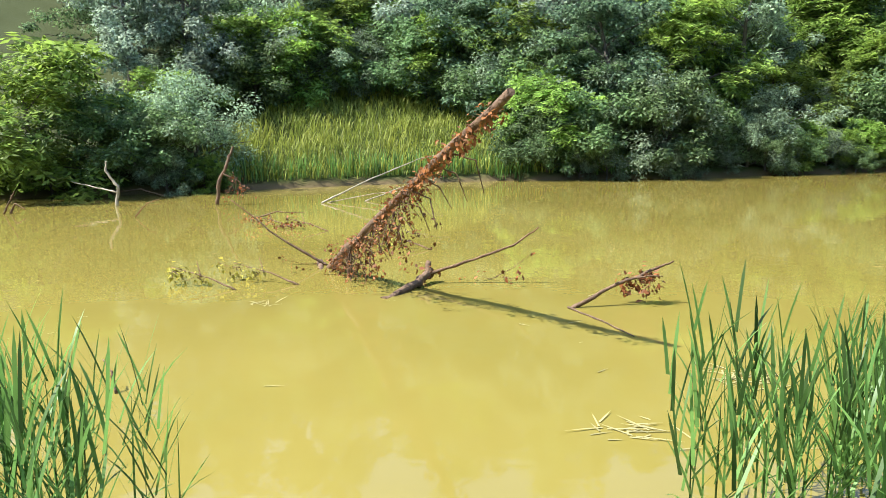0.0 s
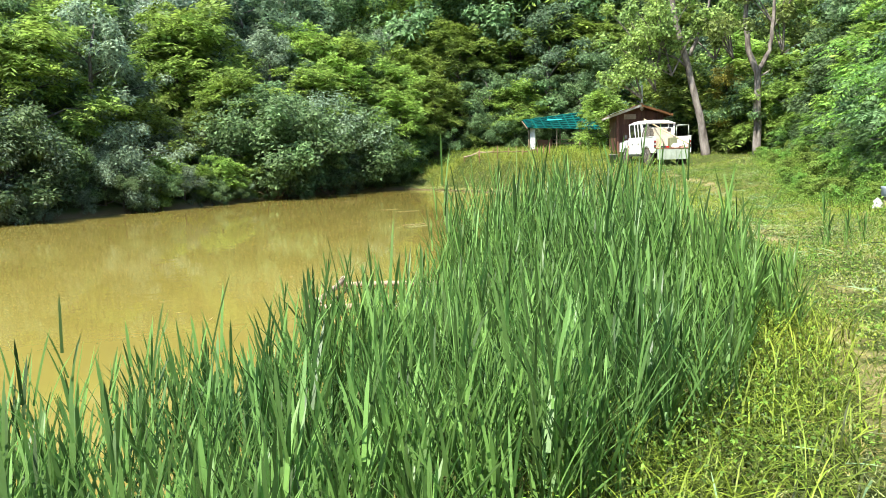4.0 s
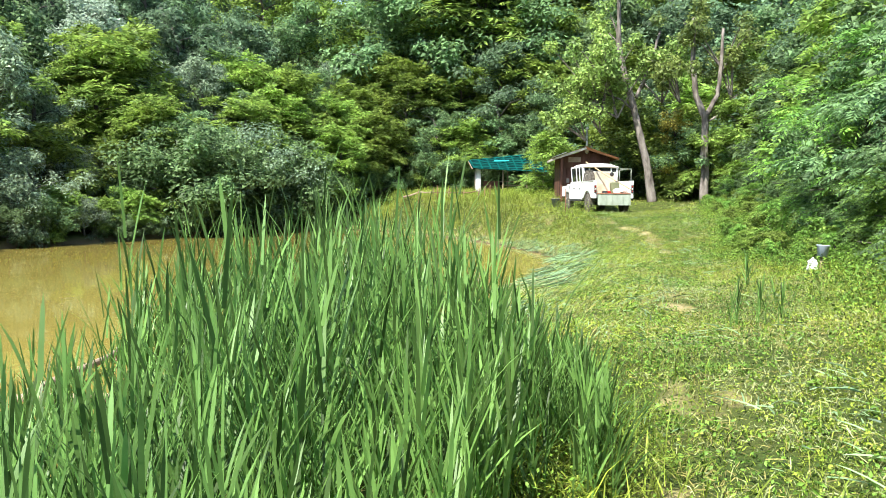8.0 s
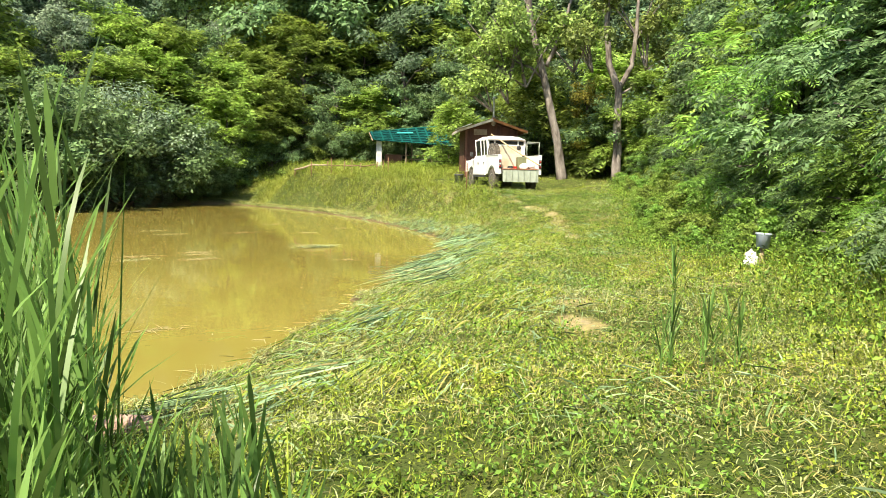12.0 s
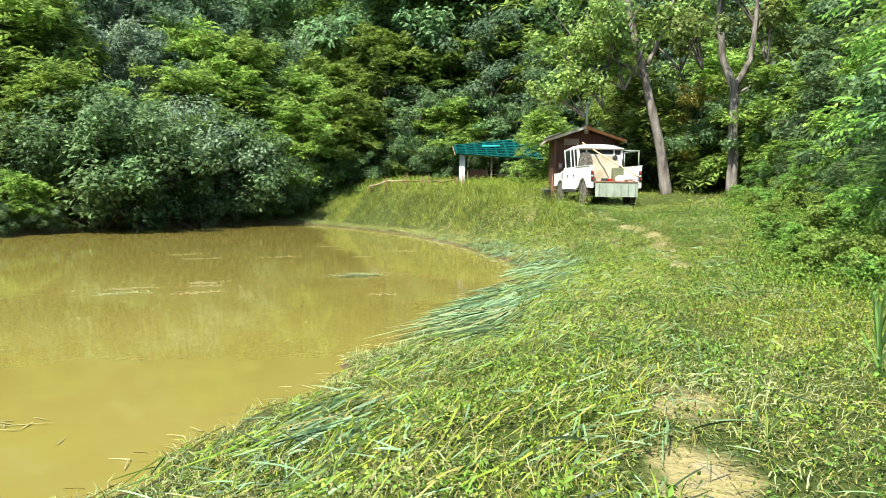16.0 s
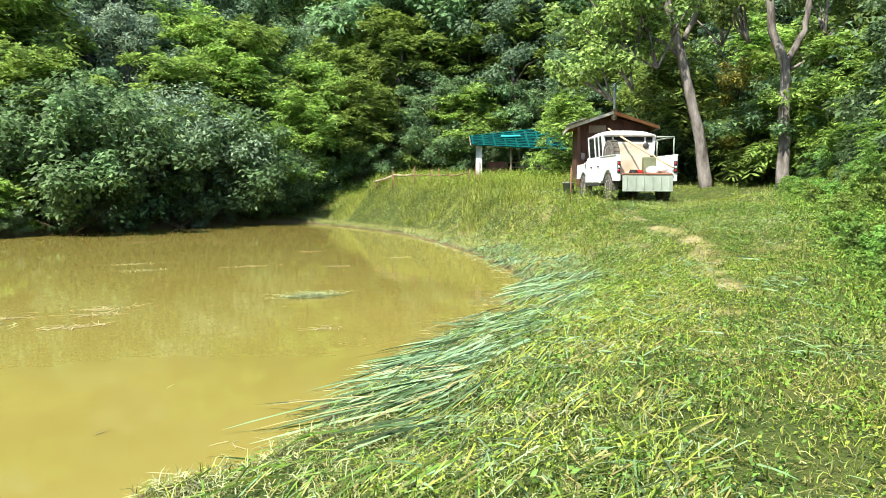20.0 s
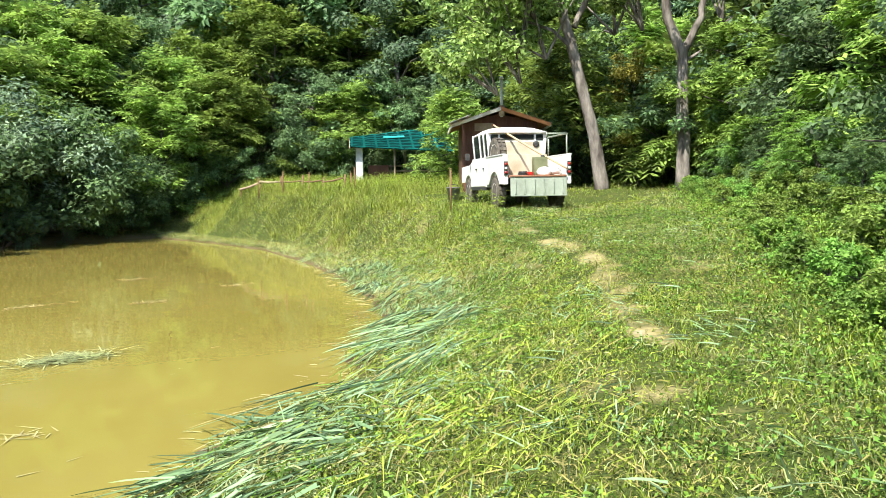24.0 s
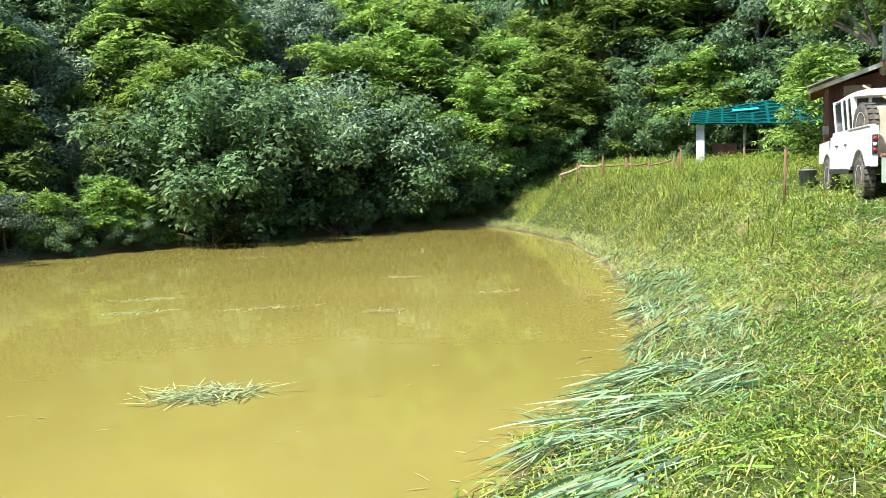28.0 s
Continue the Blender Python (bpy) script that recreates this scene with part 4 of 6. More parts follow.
def build_cut_reeds():
    rng = np.random.default_rng(12)

    def along(a, b, n, lo, hi, power):
        i = rng.integers(a, b, n)
        p = SHORE[i] + (SHORE[i + 1] - SHORE[i]) * rng.random((n, 1))
        e = SHORE[i + 1] - SHORE[i]
        ang = np.arctan2(e[:, 1], e[:, 0])
        o = lo + (hi - lo) * rng.random(n) ** power
        return p[:, 0] + np.sin(ang) * o, p[:, 1] - np.cos(ang) * o, ang

    def lying(x, y, head, ln, w, lift):
        z = np.maximum(height(x, y), WATER_Z) + 0.015 + lift
        end = np.maximum(height(x + ln * np.cos(head), y + ln * np.sin(head)), WATER_Z)
        return blades(rng, np.stack([x, y, z], -1), ln, w, np.pi / 2 - np.arctan2(end - z + 0.01, ln) - 0.03 + rng.normal(0, 0.03, len(x)), head, 4, 0.08, roll=0.75)
    # bundles fanned out over the water's edge, tips towards the pond
    teal, pale = [], []
    for a, b, n, lo, hi, size in ((5, 8, 12, 0.5, 1.3, 0.75), (8, 11, 62, 0.2, 1.3, 0.9), (11, 14, 64, 0.1, 1.1, 0.45)):
        x, y, ang = along(a, b, n, lo, hi, 1.0)
        head = ang + 1.9 + rng.normal(0, 0.6 if a < 11 else 0.95, n)
        long_ = rng.uniform(0.7, 1.15, n) * np.where(rng.random(n) < 0.12, 1.35, 1.0)
        per = 20
        c = np.repeat(np.stack([x, y, head], -1), per, 0) + rng.normal(0, 1, (n * per, 3)) * np.array([0.12, 0.12, 0.30])
        m = n * per
        ln = rng.uniform(0.35, 0.95, m) * size * np.repeat(long_, per)
        q = rng.random(m) < 0.9
        lift = np.repeat(rng.uniform(0, 0.09, n), per) + 0.05 * rng.random(m)
        wd = 0.008 + 0.014 * rng.random(m)
        teal.append(lying(c[q, 0], c[q, 1], c[q, 2], ln[q], wd[q], lift[q]))
        pale.append(lying(c[~q, 0], c[~q, 1], c[~q, 2], ln[~q], wd[~q] * 0.6, lift[~q]))
    stuff("cut_reeds", join(*teal), "reed_cut", "blue-green cut reeds lying in swathes along the water", "cut reeds")
    stuff("cut_straw", join(*pale), "straw", "pale dry stalks among the cut reeds", "cuttings")
    x, y, ang = along(5, 13, 2600, 0.1, 1.8, 1.0)
    m = len(x)
    stuff("cut_reeds", lying(x, y, ang + 2.1 + 0.5 * np.sin(x * 3.1 + y * 2.3) + rng.normal(0, 0.7, m), rng.uniform(0.12, 0.4, m), 0.006 + 0.009 * rng.random(m), 0.08 * rng.random(m)), "clover", "green cut reeds lying along the water", "cut reeds")
    # stubble and fallen wisps in the shallows
    x, y, ang = along(5, 14, 420, -0.35, 0.35, 1.0)
    m = len(x)
    stuff("cut_straw", lying(x, y, ang + 1.8 + rng.normal(0, 0.5, m), rng.uniform(0.06, 0.22, m), 0.004 + 0.005 * rng.random(m), np.full(m, -0.005)), "straw", "pale wisps of straw lying in the shallows", "cuttings")
    # looser cuttings further up the bank
    for key, name, label, n, hi in (("reed_cut", "cut_reeds", "scattered blue-green cut reeds on the mown bank", 4600, 2.9), ("herb_light", "cut_grass", "green cut grass strewn over the cut reeds", 9000, 2.8), ("grass_dry", "cut_straw", "dry straw strewn over the cut reeds", 5000, 2.8)):
        x, y, ang = along(5, 15, n, 0.3, hi, 1.0)
        ok = np.sin(x * 2.1 + 0.9 * np.sin(y * 1.9)) * np.sin(y * 1.6) + 0.6 * rng.normal(size=len(x)) > -0.2
        x, y, ang, m = x[ok], y[ok], ang[ok], ok.sum()
        stuff(name, lying(x, y, ang + 2.2 + rng.normal(0, 1.1, m), rng.uniform(0.08, 0.28, m), 0.005 + 0.007 * rng.random(m), 0.03 + 0.07 * rng.random(m)), key, label, "cuttings")
    # swathe of cuttings beside the standing reeds
    n = 3800
    t = rng.random(n) * (len(REED_NEAR) - 1.001)
    i = t.astype(int)
    p = REED_NEAR[i] + (REED_NEAR[i + 1] - REED_NEAR[i]) * (t - i)[:, None]
    x, y = p[:, 0] + 0.55 * rng.random(n) - 0.15 + 0.1, p[:, 1] - 0.75 * rng.random(n) + 0.2
    z = height(x, y) + 0.02 + 0.12 * rng.random(n)
    stuff("cut_reeds", blades(rng, np.stack([x, y, z], -1), rng.uniform(0.12, 0.4, n), 0.004 + 0.006 * rng.random(n), rng.normal(1.25, 0.25, n), segs=3, curl=0.4),
          "grass", "bent green grass lying beside the reed stand", "grass")


def build_tall_grass():
    rng = np.random.default_rng(21)
    # rough grass on the bank below the shelter and along the edge of the wood
    out = []
    n = 30000
    x, y = scatter_uv(rng, n, 33, 52, -19, -0.5)
    d = shore_distance(x, y)
    ok = (d > 2.1 + 0.4 * np.sin(x * 1.3 + y)) & (far_of(x, y) < 0.5) & ~((x > 27.6) & (x < 32) & (y < 28.5))
    out.append(blades(rng, on_ground(x[ok], y[ok]), rng.uniform(0.18, 0.55, ok.sum()), np.full(ok.sum(), 0.012), np.abs(rng.normal(0.25, 0.2, ok.sum())), segs=3, curl=0.7))
    n = 40000
    x, y = rng.uniform(26.3, 33, n), rng.uniform(24, 41, n)
    d = shore_distance(x, y)
    ok = (d > 1.25 + 0.3 * np.sin(x * 1.3 + y) + 0.9 * sstep((27 - y) / 3)) & (far_of(x, y) < 0.5) & ~((x > 27.9) & (y < 28.2))
    tuft = 0.7 + 0.5 * np.sin(x * 2.9 + np.sin(y * 2.1)) * np.sin(y * 2.4)
    stuff("meadow_grass", blades(rng, on_ground(x[ok], y[ok]), rng.uniform(0.2, 0.55, ok.sum()) * tuft[ok], np.full(ok.sum(), 0.013), np.abs(rng.normal(0.35, 0.25, ok.sum())), segs=3, curl=0.9),
          "meadow", "tall seeding yellow-green grass on the bank by the fence", "grass")
    n = 60000
    x, y = scatter_uv(rng, n, 6, 44, 3.2, 9.0)
    u, v = uv_of(x, y)
    ok = rng.random(n) < sstep((v - 4.6 + 1.3 * sstep((u - 18) / 5)) / 2.0)
    out.append(blades(rng, on_ground(x[ok], y[ok]), rng.uniform(0.10, 0.30, ok.sum()) * (1 + 0.7 * sstep((v[ok] - 5.6) / 2)), np.full(ok.sum(), 0.010), np.abs(rng.normal(0.3, 0.2, ok.sum())), segs=3, curl=0.8))
    # low broad-leaved herbs in the rough grass
    n = 24000
    x, y = scatter_uv(rng, n, 6, 46, 3.3, 8.8)
    u, v = uv_of(x, y)
    ok = rng.random(n) < sstep((v - 4.7 + 1.3 * sstep((u - 18) / 5)) / 1.6)
    x, y, m = x[ok], y[ok], ok.sum()
    c = on_ground(x, y, 0.08)
    c[:, 2] += (0.12 + 0.20 * sstep((v[ok] - 4.5) / 2)) * rng.random(m)
    stuff("herbs", leaf_cloud(rng, c, np.full(m, 0.12), 7, 0.045, 0.8, 0.2, 1.9), "clover", "leafy green herbs along the edge of the wood", "herbs")
    n = 6500
    x, y = scatter_uv(rng, n, 33, 50, -18, 0)
    ok = (shore_distance(x, y) > 2.0) & ~((x > 27.6) & (x < 32) & (y < 28.5)) & (far_of(x, y) < 0.5)
    x, y, m = x[ok], y[ok], ok.sum()
    c = on_ground(x, y, 0.12)
    c[:, 2] += 0.34 * rng.random(m)
    stuff("herbs", leaf_cloud(rng, c, np.full(m, 0.14), 9, 0.045, 0.9, 0.2, 2.2), "herb_light", "leafy green herbs on the bank by the shelter", "herbs")
    stuff("rough_grass", join(*out), "grass", "tall rough grass at the edge of the wood", "grass")
    n = 60000
    x, y = scatter_uv(rng, n, 28, 50, -19, 0.5)
    ok = (shore_distance(x, y) > 0.05) & (shore_distance(x, y) < 2.6 + rng.random(n)) & (far_of(x, y) < 0.5)
    x, y, m = x[ok], y[ok], ok.sum()
    stuff("dry_grass", blades(rng, on_ground(x, y, 0.01), rng.uniform(0.1, 0.35, m), 0.008 + 0.010 * rng.random(m), np.abs(rng.normal(1.15, 0.3, m)), segs=2, curl=0.4), "grass_dry", "dry mown stalks on the bank below the truck", "grass")
    q = rng.random(m) < 0.35
    x, y, m = x[q], y[q], q.sum()
    stuff("straw", blades(rng, on_ground(x, y, 0.03), rng.uniform(0.1, 0.3, m), 0.008 + 0.008 * rng.random(m), rng.normal(1.4, 0.12, m), segs=2, curl=0.2), "straw", "matted straw on the mown shelf above the water", "straw")
    for key, label, n, lmax in (("grass_pale", "pale mown stubble on the shelf at the head of the pond", 40000, 0.12), ("herb_light", "fresh mown grass on the shelf at the head of the pond", 40000, 0.16)):
        i = rng.integers(12, 17, n)
        p = SHORE[i] + (SHORE[i + 1] - SHORE[i]) * rng.random((n, 1))
        x, y = p[:, 0] + 3.4 * rng.random(n) - 0.2, p[:, 1] + rng.normal(0, 0.3, n) - 1.2 * (i < 14) * rng.random(n)
        d = shore_distance(x, y)
        ok = (d > 0.03) & (d < 3.0) & (rng.random(n) < (1.15 - 0.38 * d if key == "grass_pale" else 0.25 + 0.4 * d))
        x, y, m = x[ok], y[ok], ok.sum()
        stuff("mown_grass", blades(rng, on_ground(x, y, 0.005), rng.uniform(0.05, lmax, m), 0.010 + 0.008 * rng.random(m), np.abs(rng.normal(1.0, 0.35, m)), segs=2, curl=0.5, roll=0.5), key, label, "grass")
    # meadow on the far slope, with reeds along its foot
    n = 26000
    x, y = rng.uniform(-12, 4, n), rng.uniform(22, 40, n)
    ok = (shore_distance(x, y) > 0.2) & (woods(x, y) < 0.75) & (far_of(x, y) > -1)
    x, y = x[ok], y[ok]
    stuff("meadow_grass", blades(rng, on_ground(x, y), rng.uniform(0.25, 0.8, len(x)), np.full(len(x), 0.03), np.abs(rng.normal(0.2, 0.2, len(x))), segs=3, curl=0.6),
          "meadow", "tall yellow-green meadow grass on the far slope", "grass")
    n = 900
    t = rng.random(n) * 3.999
    i = t.astype(int) + 23
    p = SHORE[i] + (SHORE[i + 1] - SHORE[i]) * (t - t.astype(int))[:, None]
    x, y = p[:, 0] - 0.497 * (0.15 + 0.5 * rng.random(n)), p[:, 1] + 0.868 * (0.15 + 0.5 * rng.random(n))
    stuff("reeds", blades(rng, on_ground(x, y), rng.uniform(0.5, 1.1, n), np.full(n, 0.035), np.abs(rng.normal(0.08, 0.08, n)), segs=3, curl=0.25),
          "reed", "thin line of green reeds along the far bank", "reeds")


def build_reed_foot():
    rng = np.random.default_rng(33)
    n = 900
    t = rng.random(n) * (len(REED_NEAR) - 1.001)
    i = t.astype(int)
    p = REED_NEAR[i] + (REED_NEAR[i + 1] - REED_NEAR[i]) * (t - i)[:, None]
    x, y = p[:, 0] + rng.normal(0.05, 0.25, n), p[:, 1] + rng.normal(0.0, 0.25, n)
    c = on_ground(x, y, 0.08)
    c[:, 2] += 0.22 * rng.random(n)
    stuff("herbs", leaf_cloud(rng, c, np.full(n, 0.10), 9, 0.024, 0.9, 0.2, 2.0), "clover", "leafy green herbs at the foot of the reeds", "herbs")
    m = 5200
    t = rng.random(m) * (len(REED_NEAR) - 1.001)
    i = t.astype(int)
    p = REED_NEAR[i] + (REED_NEAR[i + 1] - REED_NEAR[i]) * (t - i)[:, None]
    x, y = p[:, 0] + rng.normal(0.1, 0.35, m), p[:, 1] + rng.normal(-0.1, 0.35, m)
    stuff("rough_grass", blades(rng, on_ground(x, y), rng.uniform(0.12, 0.42, m), 0.005 + 0.006 * rng.random(m), np.abs(rng.normal(0.35, 0.25, m)), segs=3, curl=0.9), "grass", "long green grass at the foot of the reeds", "grass")


build_reeds()
build_reed_foot()
build_lawn()
build_cut_reeds()
build_tall_grass()

# ---- the pick-up truck ----
M["white_paint"] = mat("white_paint", (0.78, 0.78, 0.75), 0.35, 0, 0.05, 1.5, 60, 0.05, (0.66, 0.65, 0.6), 0.5)
M["roof_paint"] = mat("roof_paint", (0.72, 0.72, 0.70), 0.45, 0, 0.06, 1.5, 60, 0.05, (0.6, 0.59, 0.55), 0.5)
M["bed_cream"] = mat("bed_cream", (0.52, 0.48, 0.36), 0.6, 0, 0.12, 2.5, 30, 0.15, (0.38, 0.33, 0.23), 0.3)
M["bed_rust"] = mat("bed_rust", (0.38, 0.17, 0.10), 0.75, 0, 0.2, 4, 30, 0.2, (0.25, 0.12, 0.08), 0.3)
M["tail_green"] = mat("tail_green", (0.30, 0.34, 0.27), 0.55, 0, 0.12, 3, 40, 0.15, (0.22, 0.25, 0.19), 0.4)
M["rubber"] = mat("rubber", (0.055, 0.05, 0.042), 0.85, 0, 0.3, 6, 50, 0.4, (0.14, 0.12, 0.09), 0.3)
M["mud_rim"] = mat("mud_rim", (0.60, 0.57, 0.50), 0.6, 0, 0.15, 6, 50, 0.1, (0.42, 0.37, 0.28), 0.3)
M["black_trim"] = mat("black_trim", (0.03, 0.03, 0.03), 0.6, 0, 0.2, 5, 50, 0.1, (0.05, 0.05, 0.045), 0.4)
M["car_glass"] = mat("car_glass", (0.02, 0.025, 0.025), 0.05, 0, 0.05, 3, 40, 0, (0.03, 0.03, 0.03), 0.7)
M["red_lens"] = mat("red_lens", (0.35, 0.02, 0.015), 0.25, 0, 0.1, 5, 60, 0, None, 0.6)
M["steel"] = mat("steel", (0.62, 0.63, 0.60), 0.45, 0.2, 0.1, 5, 60, 0.05, (0.5, 0.5, 0.48), 0.5)
M["pole_wood"] = mat("pole_wood", (0.50, 0.36, 0.20), 0.7, 0, 0.2, 4, 50, 0.3, (0.36, 0.25, 0.14), 0.3)
M["rust_iron"] = mat("rust_iron", (0.17, 0.09, 0.05), 0.85, 0, 0.25, 8, 60, 0.4, (0.16, 0.08, 0.045), 0.3)
M["grey_plastic"] = mat("grey_plastic", (0.20, 0.20, 0.20), 0.5, 0, 0.12, 5, 40, 0.1, (0.13, 0.13, 0.13), 0.4)


def lathe(profile, sides=28, axis_y=True):
    """A ring turned round the y axis from (radius, y) pairs."""
    bm = bmesh.new()
    rings = []
    for r, y in profile:
        rings.append([bm.verts.new((r * math.cos(2 * math.pi * k / sides), y, r * math.sin(2 * math.pi * k / sides))) for k in range(sides)])
    for a, b in zip(rings, rings[1:]):
        for k in range(sides):
            bm.faces.new((a[k], b[k], b[(k + 1) % sides], a[(k + 1) % sides])).smooth = True
    bm.faces.new(rings[0])
    bm.faces.new(rings[-1][::-1])
    bmesh.ops.recalc_face_normals(bm, faces=bm.faces)
    return bm


def plate(outline, y0, y1, holes_bevel=0.0):
    """A side panel: an outline in x and z, thick from y0 to y1."""
    bm = bmesh.new()
    a = [bm.verts.new((x, y0, z)) for x, z in outline]
    b = [bm.verts.new((x, y1, z)) for x, z in outline]
    n = len(outline)
    bm.faces.new(a)
    bm.faces.new(b[::-1])
    for k in range(n):
        bm.faces.new((a[k], b[k], b[(k + 1) % n], a[(k + 1) % n]))
    bmesh.ops.recalc_face_normals(bm, faces=bm.faces)
    if holes_bevel:
        bmesh.ops.bevel(bm, geom=[e for e in bm.edges if abs(e.verts[0].co.y - e.verts[1].co.y) < 1e-6], offset=holes_bevel, segments=2, affect="EDGES")
    return bm


def wheel(root, at, side):
    """side: 1 when the outer face looks along +y."""
    s = side
    tyre = part("wheel", lathe([(0.24, -0.10), (0.36, -0.115), (0.395, -0.09), (0.405, 0), (0.395, 0.09), (0.36, 0.115), (0.24, 0.10)]), M["rubber"], root, "muddy black off-road tyre")
    tyre.matrix_basis = pose(*at)
    part("rim", lathe([(0.05, 0.05 * s), (0.09, 0.075 * s), (0.11, 0.05 * s), (0.19, 0.04 * s), (0.22, 0.085 * s), (0.245, 0.105 * s), (0.245, 0.02 * s)]), M["mud_rim"], tyre, "pale mud-splashed steel rim")
    lugs = bmesh.new()
    for k in range(22):
        a = 2 * math.pi * k / 22
        for q in (-1, 1):
            box((0.07, 0.085, 0.03), (0.405 * math.cos(a), q * 0.055, 0.405 * math.sin(a)), 0, (0, -math.degrees(a) + 90, q * 14), lugs)
    part("tread", lugs, M["rubber"], tyre)
    return tyre


def build_truck():
    # x runs forward from the rear axle, y to the left, z up from the ground
    head = math.atan2(0.884, 0.467)
    ax = Vector((math.cos(head), math.sin(head), 0))
    left = Vector((-ax.y, ax.x, 0))
    o = Vector((29.19, 23.37, 0)) - left * 0.76
    root = empty("pickup_truck", pose(o.x, o.y, 0.84, 0, 0, math.degrees(head)), "white crew-cab pick-up truck with tailgate let down, parked on grass", "truck")
    wb = 3.05
    for x, y, s in ((0, 0.76, 1), (0, -0.76, -1), (wb, 0.76, 1), (wb, -0.76, -1)):
        wheel(root, (x, y, 0.40), s)
    part("chassis", box((4.3, 0.9, 0.16), (1.35, 0, 0.55), 0.02), M["black_trim"], root)
    part("rear_axle", tube([(0, -0.7, 0.4), (0, 0.7, 0.4)], [0.06, 0.06], 10), M["black_trim"], root)
    # bed: floor, sides with wheel arches, front wall
    part("bed_floor", box((1.72, 1.62, 0.06), (0.02, 0, 0.80), 0.01), M["bed_rust"], root, "rusty red bed floor")
    arch = [(0.52 * math.cos(a), 0.42 + 0.52 * math.sin(a)) for a in [math.pi * k / 10 for k in range(11)]]
    for s, nm in ((1, "bed_side"), (-1, "bed_side")):
        side = [(-0.84, 0.62), (-0.84, 1.32), (0.88, 1.32), (0.88, 0.62), (0.55, 0.62)] + [(x, z) for x, z in arch if z > 0.62] + [(-0.55, 0.62)]
        part(nm, plate(side, 0.80 * s, 0.87 * s), M["white_paint"], root, "white bed side panel")
        part("bed_liner", box((1.7, 0.02, 0.46), (0.02, 0.785 * s, 1.07)), M["white_paint"], root)
        part("bed_rail", box((1.76, 0.10, 0.035), (0.02, 0.835 * s, 1.335), 0.012), M["steel"], root, "bright capping rail of the bed")
        part("corner_post", box((0.09, 0.12, 0.72), (-0.83, 0.80 * s, 0.97), 0.02), M["white_paint"], root)
        lamp = part("tail_lamp", box((0.03, 0.09, 0.34), (-0.885, 0.80 * s, 1.0), 0.01), M["black_trim"], root, "black tail lamp cluster")
        for k, z in enumerate((1.1, 1.0, 0.9)):
            part("lens", lathe([(0.036, -0.0), (0.034, 0.016), (0.02, 0.024)], 14), M["red_lens"] if k != 1 else M["steel"], lamp, "red lamp lens" if k != 1 else "clear lamp lens").matrix_basis = pose(-0.9, 0.80 * s, z, 0, 0, 90)
    part("bed_front_wall", box((0.05, 1.6, 0.62), (0.86, 0, 1.1), 0.01), M["bed_cream"], root, "cream front wall of the bed")
    gate = part("tailgate", box((0.05, 1.42, 0.46), (-0.90, -0.02, 0.56), 0.012, (0, 5, 0)), M["tail_green"], root, "grey-green ribbed tailgate hanging down")
    for k in range(6):
        part("rib", box((0.03, 0.035, 0.38), (-0.935, -0.62 + 0.24 * k, 0.56), 0.006, (0, 5, 0)), M["tail_green"], gate)
    part("gate_edge", box((0.035, 1.44, 0.03), (-0.905, -0.02, 0.80), 0.008), M["rust_iron"], gate, "rusty hinge edge")
    part("gate_foot", box((0.035, 1.42, 0.03), (-0.945, -0.02, 0.335), 0.008), M["tail_green"], gate)
    # cab
    part("cab_body", plate([(0.92, 0.55), (0.92, 1.28), (2.72, 1.28), (2.72, 0.55)], -0.84, 0.84, 0.02), M["white_paint"], root, "white crew cab")
    part("bonnet", box((1.25, 1.24, 0.46), (3.34, 0, 1.03), 0.05), M["white_paint"], root, "white flat bonnet")
    for s in (1, -1):
        wing = [(2.72, 0.55), (2.72, 1.2), (3.95, 1.16), (3.98, 0.7), (3.6, 0.7)] + [(wb + 0.5 * math.cos(a), 0.42 + 0.5 * math.sin(a)) for a in [math.pi * k / 10 for k in range(1, 10)] if 0.42 + 0.5 * math.sin(a) > 0.6]
        part("front_wing", plate(wing, 0.62 * s, 0.86 * s), M["white_paint"], root, "white front wing")
        part("door_front", box((0.84, 0.02, 0.68), (2.26, 0.85 * s, 0.92), 0.008), M["white_paint"], root)
        part("door_rear", box((0.80, 0.02, 0.68), (1.40, 0.85 * s, 0.92), 0.008), M["white_paint"], root)
        for x in (1.95, 1.12):
            part("door_handle", box((0.13, 0.03, 0.04), (x, 0.873 * s, 1.05), 0.01), M["black_trim"], root, "black door handle")
        part("sill", box((1.75, 0.04, 0.09), (1.82, 0.85 * s, 0.52), 0.01), M["black_trim"], root)
        # upper side: pillars and panes
        part("window_frame", box((1.80, 0.03, 0.07), (1.80, 0.80 * s, 1.315), 0.01), M["white_paint"], root)
        for x, w in ((0.945, 0.08), (1.38, 0.07), (1.84, 0.07), (2.62, 0.06)):
            part("pillar", box((w, 0.05, 0.74), (x, 0.775 * s, 1.64), 0.012, (-5 * s, 0, 0)), M["white_paint"], root)
        for x, w in ((1.165, 0.38), (1.61, 0.41), (2.22, 0.72)):
            part("side_window", box((w, 0.012, 0.60), (x, 0.775 * s, 1.65), 0, (-5 * s, 0, 0)), M["car_glass"], root, "dark side window pane")
        part("roof_gutter", box((1.84, 0.04, 0.05), (1.80, 0.745 * s, 2.0), 0.012), M["white_paint"], root)
        part("door_mirror", box((0.05, 0.13, 0.19), (2.62, 0.97 * s, 1.42), 0.02), M["black_trim"], root, "black door mirror")
        part("headlamp", lathe([(0.10, 0.0), (0.09, 0.03), (0.05, 0.045)], 18), M["steel"], root).matrix_basis = pose(3.97, 0.5 * s, 0.98, 0, 0, -90)
